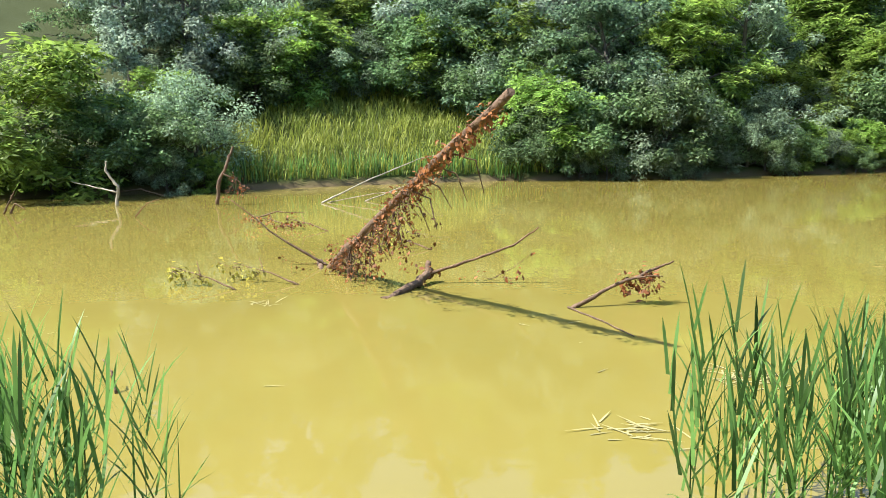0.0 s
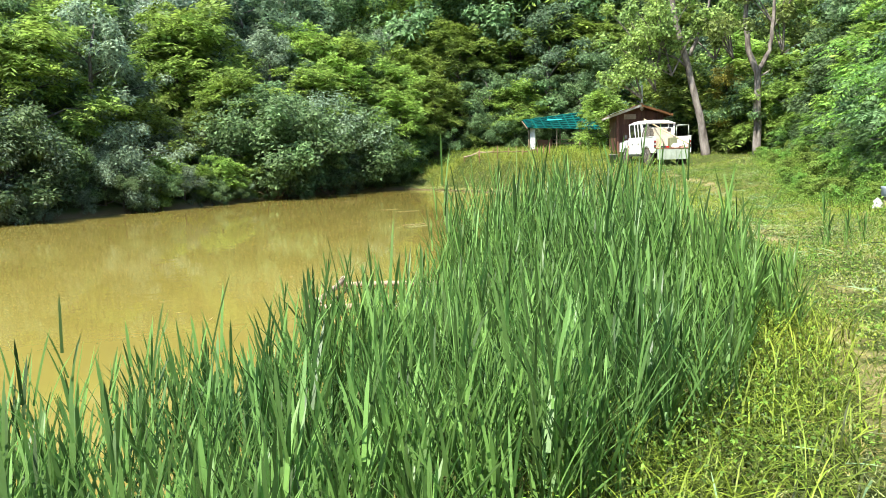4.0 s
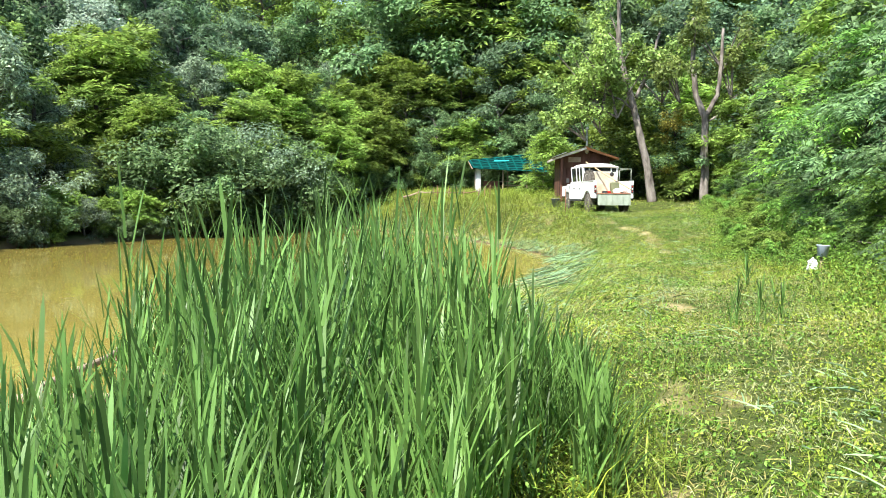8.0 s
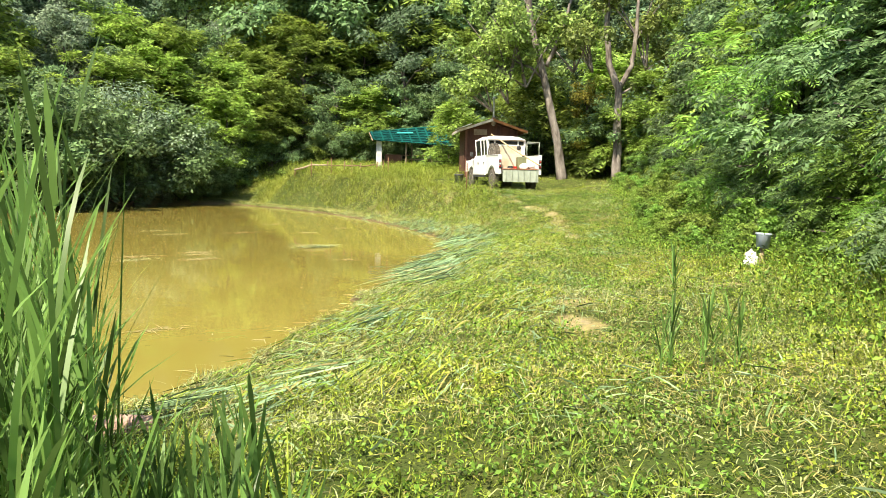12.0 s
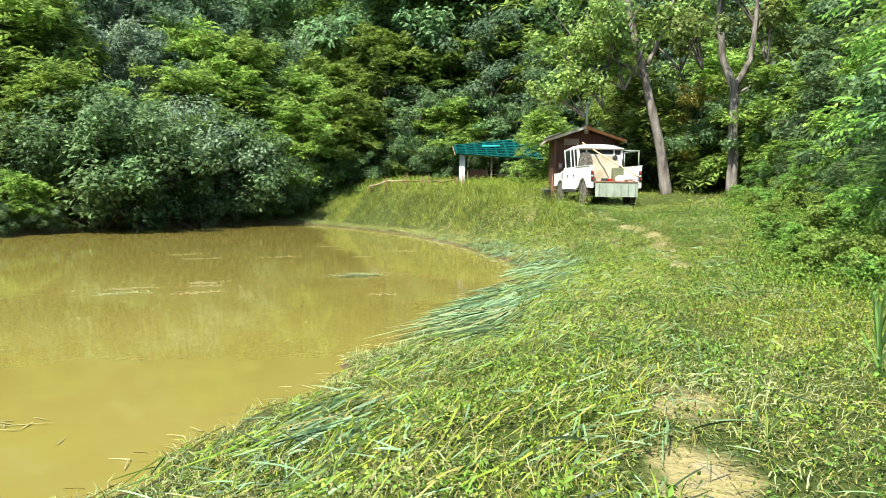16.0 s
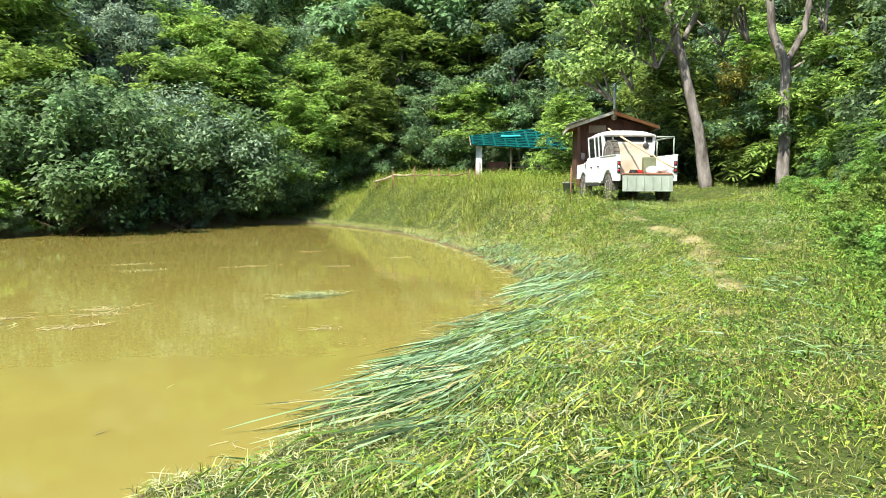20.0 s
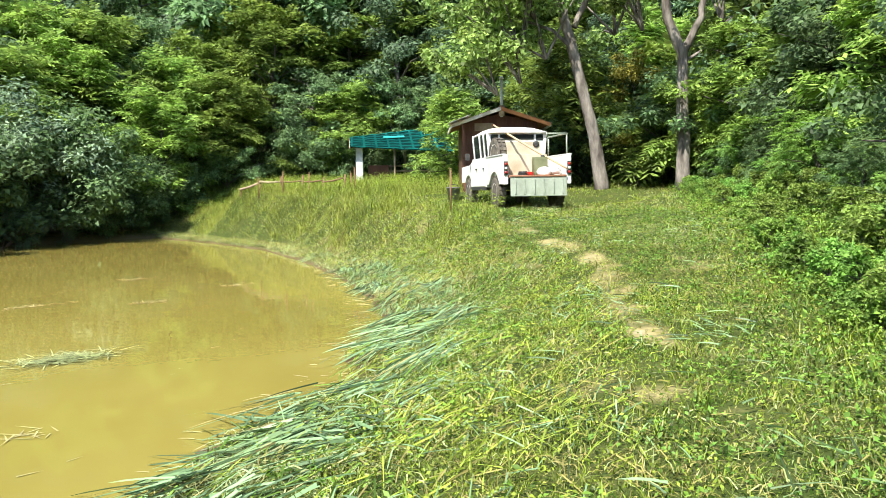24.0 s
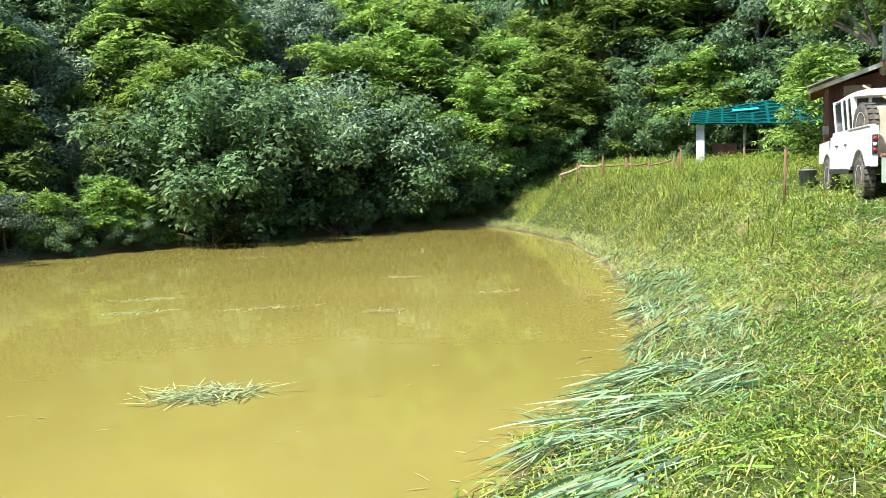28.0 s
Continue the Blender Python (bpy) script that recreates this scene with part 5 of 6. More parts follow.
        part("rear_cab_window", box((0.012, 0.20, 0.16), (0.903, 0.62 * s, 1.86), 0.004), M["car_glass"], root, "dark corner window of the cab")
    part("cab_rear_wall", box((0.06, 1.58, 0.74), (0.94, 0, 1.64), 0.02), M["white_paint"], root)
    part("rear_panel", box((0.016, 1.26, 0.40), (0.902, 0, 1.55), 0.004), M["bed_cream"], root, "cream lower panel of the cab's back")
    part("rear_window", box((0.014, 0.92, 0.14), (0.903, 0, 1.87), 0.004), M["car_glass"], root, "dark slit of a rear window")
    part("round_vent", lathe([(0.09, 0.0), (0.08, 0.02), (0.03, 0.025)], 18), M["black_trim"], root, "round black vent").matrix_basis = pose(0.89, -0.52, 1.68, 0, 0, 90)
    part("windscreen", box((0.014, 1.44, 0.66), (2.68, 0, 1.65), 0, (0, -14, 0)), M["car_glass"], root)
    rb = bmesh.new()
    bmesh.ops.create_grid(rb, x_segments=12, y_segments=10, size=0.5)
    for v in rb.verts:
        ex, ey = abs(v.co.x) * 2, abs(v.co.y) * 2
        v.co = Vector((1.80 + v.co.x * 1.94, v.co.y * 1.58, 2.0 + 0.16 * (1 - ex ** 5) * (1 - ey ** 4) ** 0.6))
    bmesh.ops.solidify(rb, geom=rb.faces[:], thickness=0.03)
    for f in rb.faces:
        f.smooth = True
    part("roof", rb, M["roof_paint"], root, "white domed cab roof with mud stains")
    # spare wheel lying upright inside the bed against the left side, frame and load
    sp = wheel(root, (0.70, 0.58, 1.26), 1)
    sp.name = "spare_wheel"
    sp.matrix_basis = pose(0.42, 0.66, 1.40, 0, 0, 6)
    fr = bmesh.new()
    tube([(-0.72, -0.80, 1.33), (-0.72, -0.80, 1.84), (0.75, -0.80, 1.84)], [0.022] * 3, 8, fr)
    tube([(-0.72, -0.80, 1.84), (-0.72, -0.30, 1.84)], [0.02] * 2, 8, fr)
    tube([(0.70, -0.80, 1.33), (0.70, -0.80, 1.84)], [0.022] * 2, 8, fr)
    part("load_frame", fr, M["tail_green"], root, "pale green tube frame above the bed")
    # what lies in the bed
    def put(x, y, z):
        p = o + ax * x + left * y
        return pose(p.x, p.y, 0.84 + z, 0, 0, math.degrees(head))
    pole = empty("wooden_pole", put(0, 0, 0), "long light wooden pole laid slanting over the truck", "pole")
    part("pole", tube([(-0.95, -0.72, 0.98), (-0.1, -0.25, 1.42), (0.95, 0.32, 2.0), (1.35, 0.52, 2.22)], [0.026, 0.028, 0.028, 0.022], 8), M["pole_wood"], pole)
    tank = empty("canister", put(-0.35, -0.22, 0.83), "olive green canister standing in the truck bed", "canister")
    part("body", box((0.26, 0.36, 0.46), (0, 0, 0.23), 0.06), mat("olive", (0.16, 0.17, 0.09), 0.55, 0, 0.1, 4, 40, 0.1, (0.11, 0.12, 0.06)), tank)
    part("cap", lathe([(0.05, 0), (0.05, 0.05), (0.03, 0.06)], 14), M["black_trim"], tank).matrix_basis = pose(0, -0.08, 0.45, 90, 0, 0)
    sack = empty("white_sack", put(-0.45, -0.56, 0.83), "crumpled white sack lying in the truck bed", "sack")
    for k, (sx, sy, sz) in enumerate(((0, 0, 0.12), (0.22, 0.05, 0.10), (-0.1, 0.3, 0.07))):
        bm = bmesh.new()
        bmesh.ops.create_icosphere(bm, subdivisions=3, radius=1)
        for v in bm.verts:
            v.co = v.co * (1 + 0.16 * noise.noise(v.co * 2.2 + Vector((k * 5, 0, 0))))
            v.co = Vector((v.co.x * 0.19, v.co.y * 0.17, max(-0.1, v.co.z * 0.14)))
        for f in bm.faces:
            f.smooth = True
        part("bulge", bm, M["white_paint"], sack).matrix_basis = pose(sx, sy, sz)
    rope = empty("rope_coil", put(-0.55, 0.28, 0.83), "dark coil of rope on the bed floor", "rope")
    bm = bmesh.new()
    for k in range(3):
        tube([(math.cos(t) * (0.13 - 0.01 * k), math.sin(t) * (0.11 - 0.01 * k), 0.025 + 0.03 * k) for t in [2 * math.pi * q / 16 for q in range(17)]], [0.016] * 17, 6, bm, cap=False)
    part("coil", bm, M["black_trim"], rope)
    bag = empty("red_bag", put(-0.42, 0.10, 0.83), "small red bag on the bed floor", "bag")
    part("body", box((0.2, 0.22, 0.09), (0, 0, 0.045), 0.035), M["red_lens"], bag)


build_truck()

# ---- hut, shelter, fence and big trees ----
M["hut_wood"] = mat("hut_wood", (0.13, 0.055, 0.035), 0.75, 0, 0.25, 2, 30, 0.5, (0.08, 0.035, 0.025), 0.3, obj_var=0.2, stretch=(1, 1, 0.15))
M["roof_tile"] = mat("roof_tile", (0.36, 0.15, 0.08), 0.85, 0, 0.25, 3, 30, 0.5, (0.24, 0.11, 0.07), 0.2, obj_var=0.2)
M["roof_edge"] = mat("roof_edge", (0.68, 0.65, 0.58), 0.7, 0, 0.15, 3, 40, 0.3, (0.42, 0.36, 0.28), 0.3)
M["orange_edge"] = mat("orange_edge", (0.50, 0.20, 0.07), 0.7, 0, 0.15, 3, 40, 0.3, (0.38, 0.15, 0.06), 0.3)
M["banner_net"] = mat("banner_net", (0.010, 0.24, 0.21), 0.6, 0, 0.2, 2, 30, 0.2, (0.008, 0.16, 0.15), 0.25, translucent=0.4)
# dark teal stands in for the shade seen through the netting's open squares
M["net_gap_shade"] = mat("net_gap_shade", (0.006, 0.075, 0.068), 0.6, 0, 0.3, 2, 30, 0.2, (0.004, 0.04, 0.038), 0.25, translucent=0.5)
M["banner"] = mat("banner", (0.05, 0.48, 0.48), 0.5, 0, 0.1, 2, 30, 0.1, (0.04, 0.40, 0.40), 0.4, translucent=0.4)
M["pale_post"] = mat("pale_post", (0.55, 0.56, 0.54), 0.8, 0, 0.15, 4, 40, 0.3, (0.40, 0.40, 0.38), 0.3)
M["fence_wood"] = mat("fence_wood", (0.19, 0.12, 0.07), 0.85, 0, 0.3, 4, 40, 0.5, (0.15, 0.085, 0.05), 0.2)
M["grey_wood"] = mat("grey_wood", (0.36, 0.27, 0.19), 0.85, 0, 0.25, 4, 40, 0.5, (0.24, 0.18, 0.12), 0.2)


def build_hut():
    cx, cy = 33.42, 27.9
    face = math.degrees(math.atan2(-0.80, -0.60))      # the way its gable looks
    z0 = hz(cx, cy)
    # x to the viewer's right along the gable, y back into the hut
    root = empty("wooden_hut", pose(cx, cy, z0 - 0.05, 0, 0, face + 90), "small dark red-brown wooden hut with a low gable roof", "hut")
    w, dp, eave, ridge = 2.5, 2.4, 2.24, 2.66
    wall = part("front_wall", plate([(-w / 2, 0), (w / 2, 0), (w / 2, eave), (0, ridge - 0.1), (-w / 2, eave)], 0.0, 0.08), M["hut_wood"], root)
    n = 15
    for k in range(n):
        x = -w / 2 + w * (k + 0.5) / n
        top = eave + (ridge - 0.12 - eave) * (1 - abs(x) / (w / 2))
        part("plank", box((w / n - 0.012, 0.025, top - 0.05), (x, -0.013, top / 2), 0.004), M["hut_wood"], wall)
    part("door", box((0.8, 0.05, 1.7), (-0.5, -0.045, 0.87), 0.01), M["hut_wood"], root, "dark plank door")
    part("sign", box((0.62, 0.03, 0.26), (-0.52, -0.055, 2.12), 0.01), M["grey_wood"], root, "small weathered wooden sign board")
    for s in (-1, 1):
        part("side_wall", box((0.08, dp - 0.1, eave), (s * (w / 2 - 0.04), dp / 2 + 0.04, eave / 2)), M["hut_wood"], root)
        ang = math.degrees(math.atan2(ridge - eave, w / 2))
        ln = math.hypot(ridge - eave, w / 2) + 0.38
        cxr, czr = s * (ln / 2 - 0.0) * math.cos(radians(ang)), ridge + 0.03 - (ln / 2) * math.sin(radians(ang))
        slope = part("roof_slope", box((ln, dp + 0.9, 0.05), (cxr, dp / 2 - 0.1, czr), 0.01, (0, s * ang, 0)), M["roof_tile"], root)
        part("barge_board", box((ln, 0.035, 0.11), (cxr, -0.57, czr - 0.02), 0.01, (0, s * ang, 0)), M["roof_edge"] if s < 0 else M["orange_edge"], root, "pale weathered barge board" if s < 0 else "orange-brown barge board")
        for r in range(7):
            t = (r + 0.5) / 7
            part("tile_course", box((ln / 7 + 0.03, dp + 0.94, 0.022), (s * ln * t * math.cos(radians(ang)), dp / 2 - 0.1, ridge + 0.065 - ln * t * math.sin(radians(ang))), 0.004, (0, s * (ang - 4), 0)),
                 M["roof_tile"], slope)
        part("eave_board", box((0.05, dp + 0.9, 0.10), (s * ln * math.cos(radians(ang)), dp / 2 - 0.1, ridge - ln * math.sin(radians(ang))), 0.01), M["roof_edge"], root)
    part("white_sheet", box((0.72, 1.1, 0.02), (-1.34, -0.36, 2.335), 0.004, (0, -20, 0)), M["white_paint"], root, "white sheet over the roof's end")
    part("back_wall", box((w, 0.08, eave), (0, dp, eave / 2)), M["hut_wood"], root)
    part("ridge_cap", tube([(0, -0.55, ridge + 0.05), (0, dp + 0.35, ridge + 0.05)], [0.06, 0.06], 8), M["roof_tile"], root)
    pipe = part("stove_pipe", tube([(0.03, -0.45, ridge - 0.25), (0.03, -0.45, ridge + 0.95)], [0.05, 0.045], 12), M["pale_post"], root, "pale weathered stove pipe")
    part("rain_cap", tube([(0.03, -0.45, ridge + 0.97), (0.03, -0.45, ridge + 1.05)], [0.10, 0.03], 12), M["steel"], pipe)
    part("pipe_collar", tube([(0.03, -0.45, ridge - 0.22), (0.03, -0.45, ridge + 0.12)], [0.10, 0.10], 12), M["grey_wood"], pipe)
    part("corner_post", box((0.09, 0.09, 2.16), (-1.22, -0.5, 1.08), 0.01), M["hut_wood"], root)


def build_shelter():
    gx, gy = 36.2, 37.4
    z0 = 1.72
    face = math.degrees(math.atan2(-0.85, -0.52))
    root = empty("garden_shelter", pose(gx, gy, z0, 0, 0, face + 90), "low open shelter roofed with green shade netting", "shelter")
    w, dp = 4.7, 2.8
    part("pillar", box((0.30, 0.30, 1.75), (-1.95, -0.9, 0.66), 0.02), M["pale_post"], root, "pale concrete pillar")
    for x, y in ((-0.4, -0.9), (1.1, -0.9), (2.1, -0.9), (-1.9, 1.3), (0.2, 1.3), (2.1, 1.3)):
        part("post", tube([(x, y, -0.2), (x, y, 1.45)], [0.05, 0.045], 8), M["grey_wood"], root)
    net = bmesh.new()
    nx, ny = 30, 16
    grid = [[net.verts.new((-w / 2 + w * i / nx, -dp / 2 + dp * j / ny, 1.52 - 0.25 * (i / nx) + (0.60 + 0.75 * i / nx) * j / ny - 0.02 * math.sin(i * math.pi * 5 / nx) ** 2 + 0.02 * math.sin(i * 1.7 + j))) for j in range(ny + 1)] for i in range(nx + 1)]
    for i in range(nx):
        for j in range(ny):
            net.faces.new((grid[i][j], grid[i + 1][j], grid[i + 1][j + 1], grid[i][j + 1])).smooth = True
    bmesh.ops.solidify(net, geom=net.faces[:], thickness=0.012)
    roof = part("net_roof", net, M["net_gap_shade"], root, "shade netting over battens, its dark see-through squares put in as dark teal")
    def over(x, y):
        i, j = (x + w / 2) / w, (y + dp / 2) / dp
        return 1.52 - 0.25 * i + (0.60 + 0.75 * i) * j - 0.02 * math.sin(i * math.pi * 5) ** 2 + 0.022
    for k in range(7):
        y = -dp / 2 + dp * (k + 0.12) / 6.4
        q = bmesh.new()
        rows = [[q.verts.new((-w / 2 + w * i / 20, y + e, over(-w / 2 + w * i / 20, y + e) + 0.012 * math.sin(i * 2.3 + k))) for e in (0, 0.11 + 0.05 * ((k * 7 + i) % 3))] for i in range(21)]
        for a, b in zip(rows, rows[1:]):
            q.faces.new((a[0], b[0], b[1], a[1]))
        bmesh.ops.solidify(q, geom=q.faces[:], thickness=0.008)
        part("net_band", q, M["banner_net"], roof, "bright turquoise doubled band of netting")
    for k in range(9):
        x = -w / 2 + w * (k + 0.1) / 8.8
        q = bmesh.new()
        rows = [[q.verts.new((x + e, -dp / 2 + dp * i / 12, over(x + e, -dp / 2 + dp * i / 12) + 0.006)) for e in (0, 0.09)] for i in range(13)]
        for a, b in zip(rows, rows[1:]):
            q.faces.new((a[0], b[0], b[1], a[1]))
        bmesh.ops.solidify(q, geom=q.faces[:], thickness=0.008)
        part("net_band", q, M["banner_net"], roof, "bright turquoise doubled band of netting")
    for i in range(6):
        x = -w / 2 + w * i / 5
        part("batten", box((0.05, dp, 0.05), (x, 0, 1.76 + 0.03 * i), 0.006, (12 + 3 * i, 0, 0)), M["grey_wood"], root)
    for j in range(5):
        t = (j + 0.4) / 5
        p, q = 1.47 + 0.60 * t, 1.22 + 1.35 * t
        part("lath", tube([(-w / 2, -dp / 2 + dp * t, p), (w / 2, -dp / 2 + dp * t, q)], [0.014, 0.014], 6), M["hut_wood"], root)
    part("banner_patch", box((0.95, 0.30, 0.012), (-0.35, 0.2, 2.05), 0, (18, -2, 0)), M["banner"], roof, "brighter turquoise patch on the netting")
    part("bench_top", box((2.6, 0.36, 0.05), (0.6, 0.0, 0.50), 0.01), M["grey_wood"], root)
    part("table_top", box((2.2, 0.7, 0.05), (0.5, 0.7, 0.75), 0.01), M["grey_wood"], root)
    for x in (-0.5, 1.6):
        part("table_leg", box((0.08, 0.5, 0.74), (x, 0.6, 0.37), 0.01), M["grey_wood"], root)
    part("counter", box((0.9, 0.5, 0.75), (-1.1, -0.3, 0.375), 0.01), M["hut_wood"], root, "dark wooden counter")


def build_fence():
    pts = ((28.2, 36.9), (28.6, 36.0), (29.0, 35.1), (29.4, 34.2), (29.8, 33.4), (30.2, 32.6))
    root = empty("low_fence", pose(*pts[0], hz(*pts[0])), "low weathered wooden rail fence on the bank", "fence")
    o = Vector((*pts[0], hz(*pts[0])))
    for k, (x, y) in enumerate(pts):
        h = (0.34, 0.36, 0.55, 0.62, 0.58, 0.66)[k]
        part("post", tube([(x - o.x, y - o.y, hz(x, y) - o.z - 0.2), (x - o.x + 0.03, y - o.y - 0.02 * k, hz(x, y) - o.z + h)], [0.035, 0.028], 7), M["fence_wood"], root)
    for k, (a, b) in enumerate(zip(pts, pts[1:])):
        p, q = Vector((*a, hz(*a) + 0.30 + 0.03 * k)) - o, Vector((*b, hz(*b) + 0.30 + 0.06 * k)) - o
        part("rail", tube([p, (p + q) / 2 + Vector((0, 0, -0.03)), q], [0.05, 0.045, 0.04] if k < 2 else [0.028, 0.03, 0.026], 7), M["grey_wood"] if k < 2 else M["fence_wood"], root)
    for x, y, h, label in ((26.80, 22.34, 0.93, "thin rusty iron stake driven into the bank"), (29.3, 30.4, 0.85, "thin rusty iron stake driven into the bank"), (29.9, 31.6, 0.7, "thin rusty iron stake driven into the bank"), (29.0, 32.9, 0.75, "thin rusty iron stake beside the low fence"), (28.6, 34.1, 0.75, "thin rusty iron stake beside the low fence"), (28.2, 35.3, 0.7, "thin rusty iron stake beside the low fence")):
        st = empty("iron_stake", pose(x, y, hz(x, y)), label, "stake", "stakes along the bank")
        part("rod", tube([(0, 0, -0.25), (0.01, 0, h)], [0.022, 0.02], 7), M["rust_iron"], st)
        part("loop", tube([(0.01, 0, h), (0.03, 0.02, h + 0.03), (0.0, 0.03, h + 0.05)], [0.014] * 3, 6), M["rust_iron"], st)
    # bucket beside the truck
    b = empty("plastic_tub", pose(31.05, 27.45, hz(31.05, 27.45)), "dark grey plastic tub standing in the grass", "tub")
    part("body", lathe([(0.16, 0), (0.205, 0.36), (0.225, 0.37), (0.225, 0.40), (0.195, 0.40), (0.15, 0.03)], 24), M["grey_plastic"], b).matrix_basis = pose(0, 0, 0, 90, 0, 0)
    part("handle", tube([(-0.22, 0, 0.38), (-0.16, 0.02, 0.46), (0, 0.03, 0.49), (0.16, 0.02, 0.46), (0.22, 0, 0.38)], [0.012] * 5, 6), M["black_trim"], b)


def big_tree(name, x, y, points, radii, bark, seed, label, crown_at):
    root = empty(name, pose(x, y, hz(x, y)), label, "tree")
    rng, rnp = random.Random(seed), np.random.default_rng(seed)
    bm = bmesh.new()
    for pts, rad in zip(points, radii):
        fine, fr = [], []
        for i in range(len(pts) - 1):
            for q in range(4):
                t = q / 4
                p = Vector(pts[i]).lerp(Vector(pts[i + 1]), t)
                fine.append(p + Vector((rng.uniform(-1, 1), rng.uniform(-1, 1), 0)) * 0.025)
                fr.append(rad[i] + (rad[i + 1] - rad[i]) * t)
        fine.append(Vector(pts[-1]))
        fr.append(rad[-1])
        tube(fine, fr, 14, bm, 0.07, rng)
    part("trunk", bm, M[bark], root, "tall bare grey trunk")
    cs, rs = [], []
    lb = bmesh.new()
    for cx, cy, cz, r, n in crown_at:
        for _ in range(n):
            c = Vector((cx, cy, cz)) + Vector((rng.gauss(0, 1), rng.gauss(0, 1), rng.gauss(0, 0.8))) * r * 0.5
            cs.append(tuple(c))
            rs.append(rng.uniform(0.35, 0.6))
            if rng.random() < 0.5:
                s = Vector((cx, cy, cz)) * 0.75
                tube([s, s.lerp(c, 0.6) + Vector((0, 0, 0.15)), c], [0.05, 0.03, 0.01], 5, lb, cap=False)
    tagged(part("limb", lb, M[bark], root), kind="stuff")
    v, f = leaf_cloud(rnp, np.array(cs), np.array(rs), 150, 0.15, 0.9, 0.6, 1.3, True)
    part_mesh("crown", fast_mesh("crown", v, f, M["leaf_poplar"]), root, "loose light green crown")


build_hut()
build_shelter()
build_fence()
big_tree("poplar_tree", 34.95, 24.8, [[(0, 0, -0.3), (-0.2, 0.16, 1.6), (-0.6, 0.46, 3.6), (-1.05, 0.8, 5.6), (-1.4, 1.1, 7.5), (-1.4, 1.1, 10)], [(-0.7, 0.55, 5.0), (-0.2, 0.2, 6.4), (0.3, 0.0, 8.2)], [(-0.55, 0.45, 4.1), (-1.3, 0.9, 4.9), (-2.3, 1.5, 5.3)]],
         [[0.25, 0.19, 0.17, 0.15, 0.13, 0.07], [0.10, 0.08, 0.05], [0.07, 0.05, 0.03]], "bark_pale", 7, "tall poplar with a leaning bare grey trunk", [(-2.4, 1.6, 7.0, 2.0, 14), (-1.7, 1.4, 10, 2.4, 7), (-3.0, 1.8, 5.6, 1.6, 16), (-2.9, 1.9, 4.4, 1.0, 8), (-1.9, 1.4, 5.4, 1.2, 10), (0.5, -0.2, 6.4, 1.3, 8), (-3.8, 2.3, 3.9, 0.9, 6)])
big_tree("poplar_tree", 35.65, 22.35, [[(0, 0, -0.3), (-0.03, 0.03, 2.0), (-0.06, 0.06, 4.0), (-0.40, 0.32, 5.0), (-0.50, 0.42, 6.2), (-0.5, 0.45, 8.5)], [(-0.06, 0.06, 3.9), (0.35, -0.28, 5.0), (0.45, -0.36, 6.0), (0.5, -0.4, 8.0)], [(-0.06, 0.06, 3.7), (0.5, -0.3, 4.1), (1.1, -0.6, 4.1)]],
         [[0.22, 0.175, 0.16, 0.13, 0.12, 0.07], [0.13, 0.10, 0.09, 0.06], [0.05, 0.04, 0.02]], "bark_pale", 9, "tall poplar with a straight forked pale trunk", [(-0.8, 0.6, 8.3, 2.2, 7), (0.8, -0.5, 8.2, 2.2, 8), (1.3, -0.8, 6.4, 1.3, 10), (1.9, -1.2, 4.9, 1.4, 12), (-1.3, 1.0, 6.2, 1.1, 7)])

# ---- fallen wood and things afloat ----
def twig_leaves(rng, rnp, at, n, spread, down, size=0.09):
    c = np.array([at] * n) + rnp.normal(size=(n, 3)) * np.array(spread)
    c[:, 2] -= np.abs(rnp.normal(size=n)) * down
    return c


def dead_branch(name, label, at, runs, leaf_spots, seed, wood="dead_wood", leaf="leaf_dry", size=0.065, per=5):
    """runs: [(points, radius at the start, at the end)]; leaf_spots: [(x, y, z, count, sideways, downwards)]."""
    rng, rnp = random.Random(seed), np.random.default_rng(seed)
    root = empty(name, pose(*at), label, "fallen branch" if "branch" in name else "fallen tree")
    for k, (pts, r0, r1) in enumerate(runs):
        fine, fr = [], []
        for i in range(len(pts) - 1):
            for q in range(5):
                t = q / 5
                fine.append(Vector(pts[i]).lerp(Vector(pts[i + 1]), t) + Vector((rng.uniform(-1, 1), rng.uniform(-1, 1), rng.uniform(-1, 1))) * r0 * 0.35)
                s = (i + t) / (len(pts) - 1)
                fr.append((r0 + (r1 - r0) * s) * rng.uniform(0.85, 1.15))
        fine.append(Vector(pts[-1]))
        fr.append(r1)
        part("trunk" if k == 0 else "branch", tube(fine, fr, 9 if r0 > 0.03 else 5, None, 0.1, rng), M[wood], root)
    if leaf_spots:
        cs, tw = [], bmesh.new()
        for x, y, z, n, side, down in leaf_spots:
            pts = twig_leaves(rng, rnp, (x, y, z), n, (side, side, side * 0.5), down)
            cs.append(pts)
            for p in pts[::2]:
                a = Vector((x + rng.uniform(-1, 1) * side * 0.4, y, z))
                tube([a, a.lerp(Vector(p), 0.5) + Vector((0, 0, -0.03)), Vector(p)], [0.006, 0.004, 0.003], 4, tw, cap=False)
        cs = np.concatenate(cs)
        tagged(part("twig", tw, M[wood], root), kind="stuff")
        v, f = leaf_cloud(rnp, cs, np.full(len(cs), 0.07), per, size, 1.3, 1.6, 1.6)
        part_mesh("dry_leaves", fast_mesh("dry_leaves", v, f, M[leaf]), root, "withered red-brown leaves")
    return root


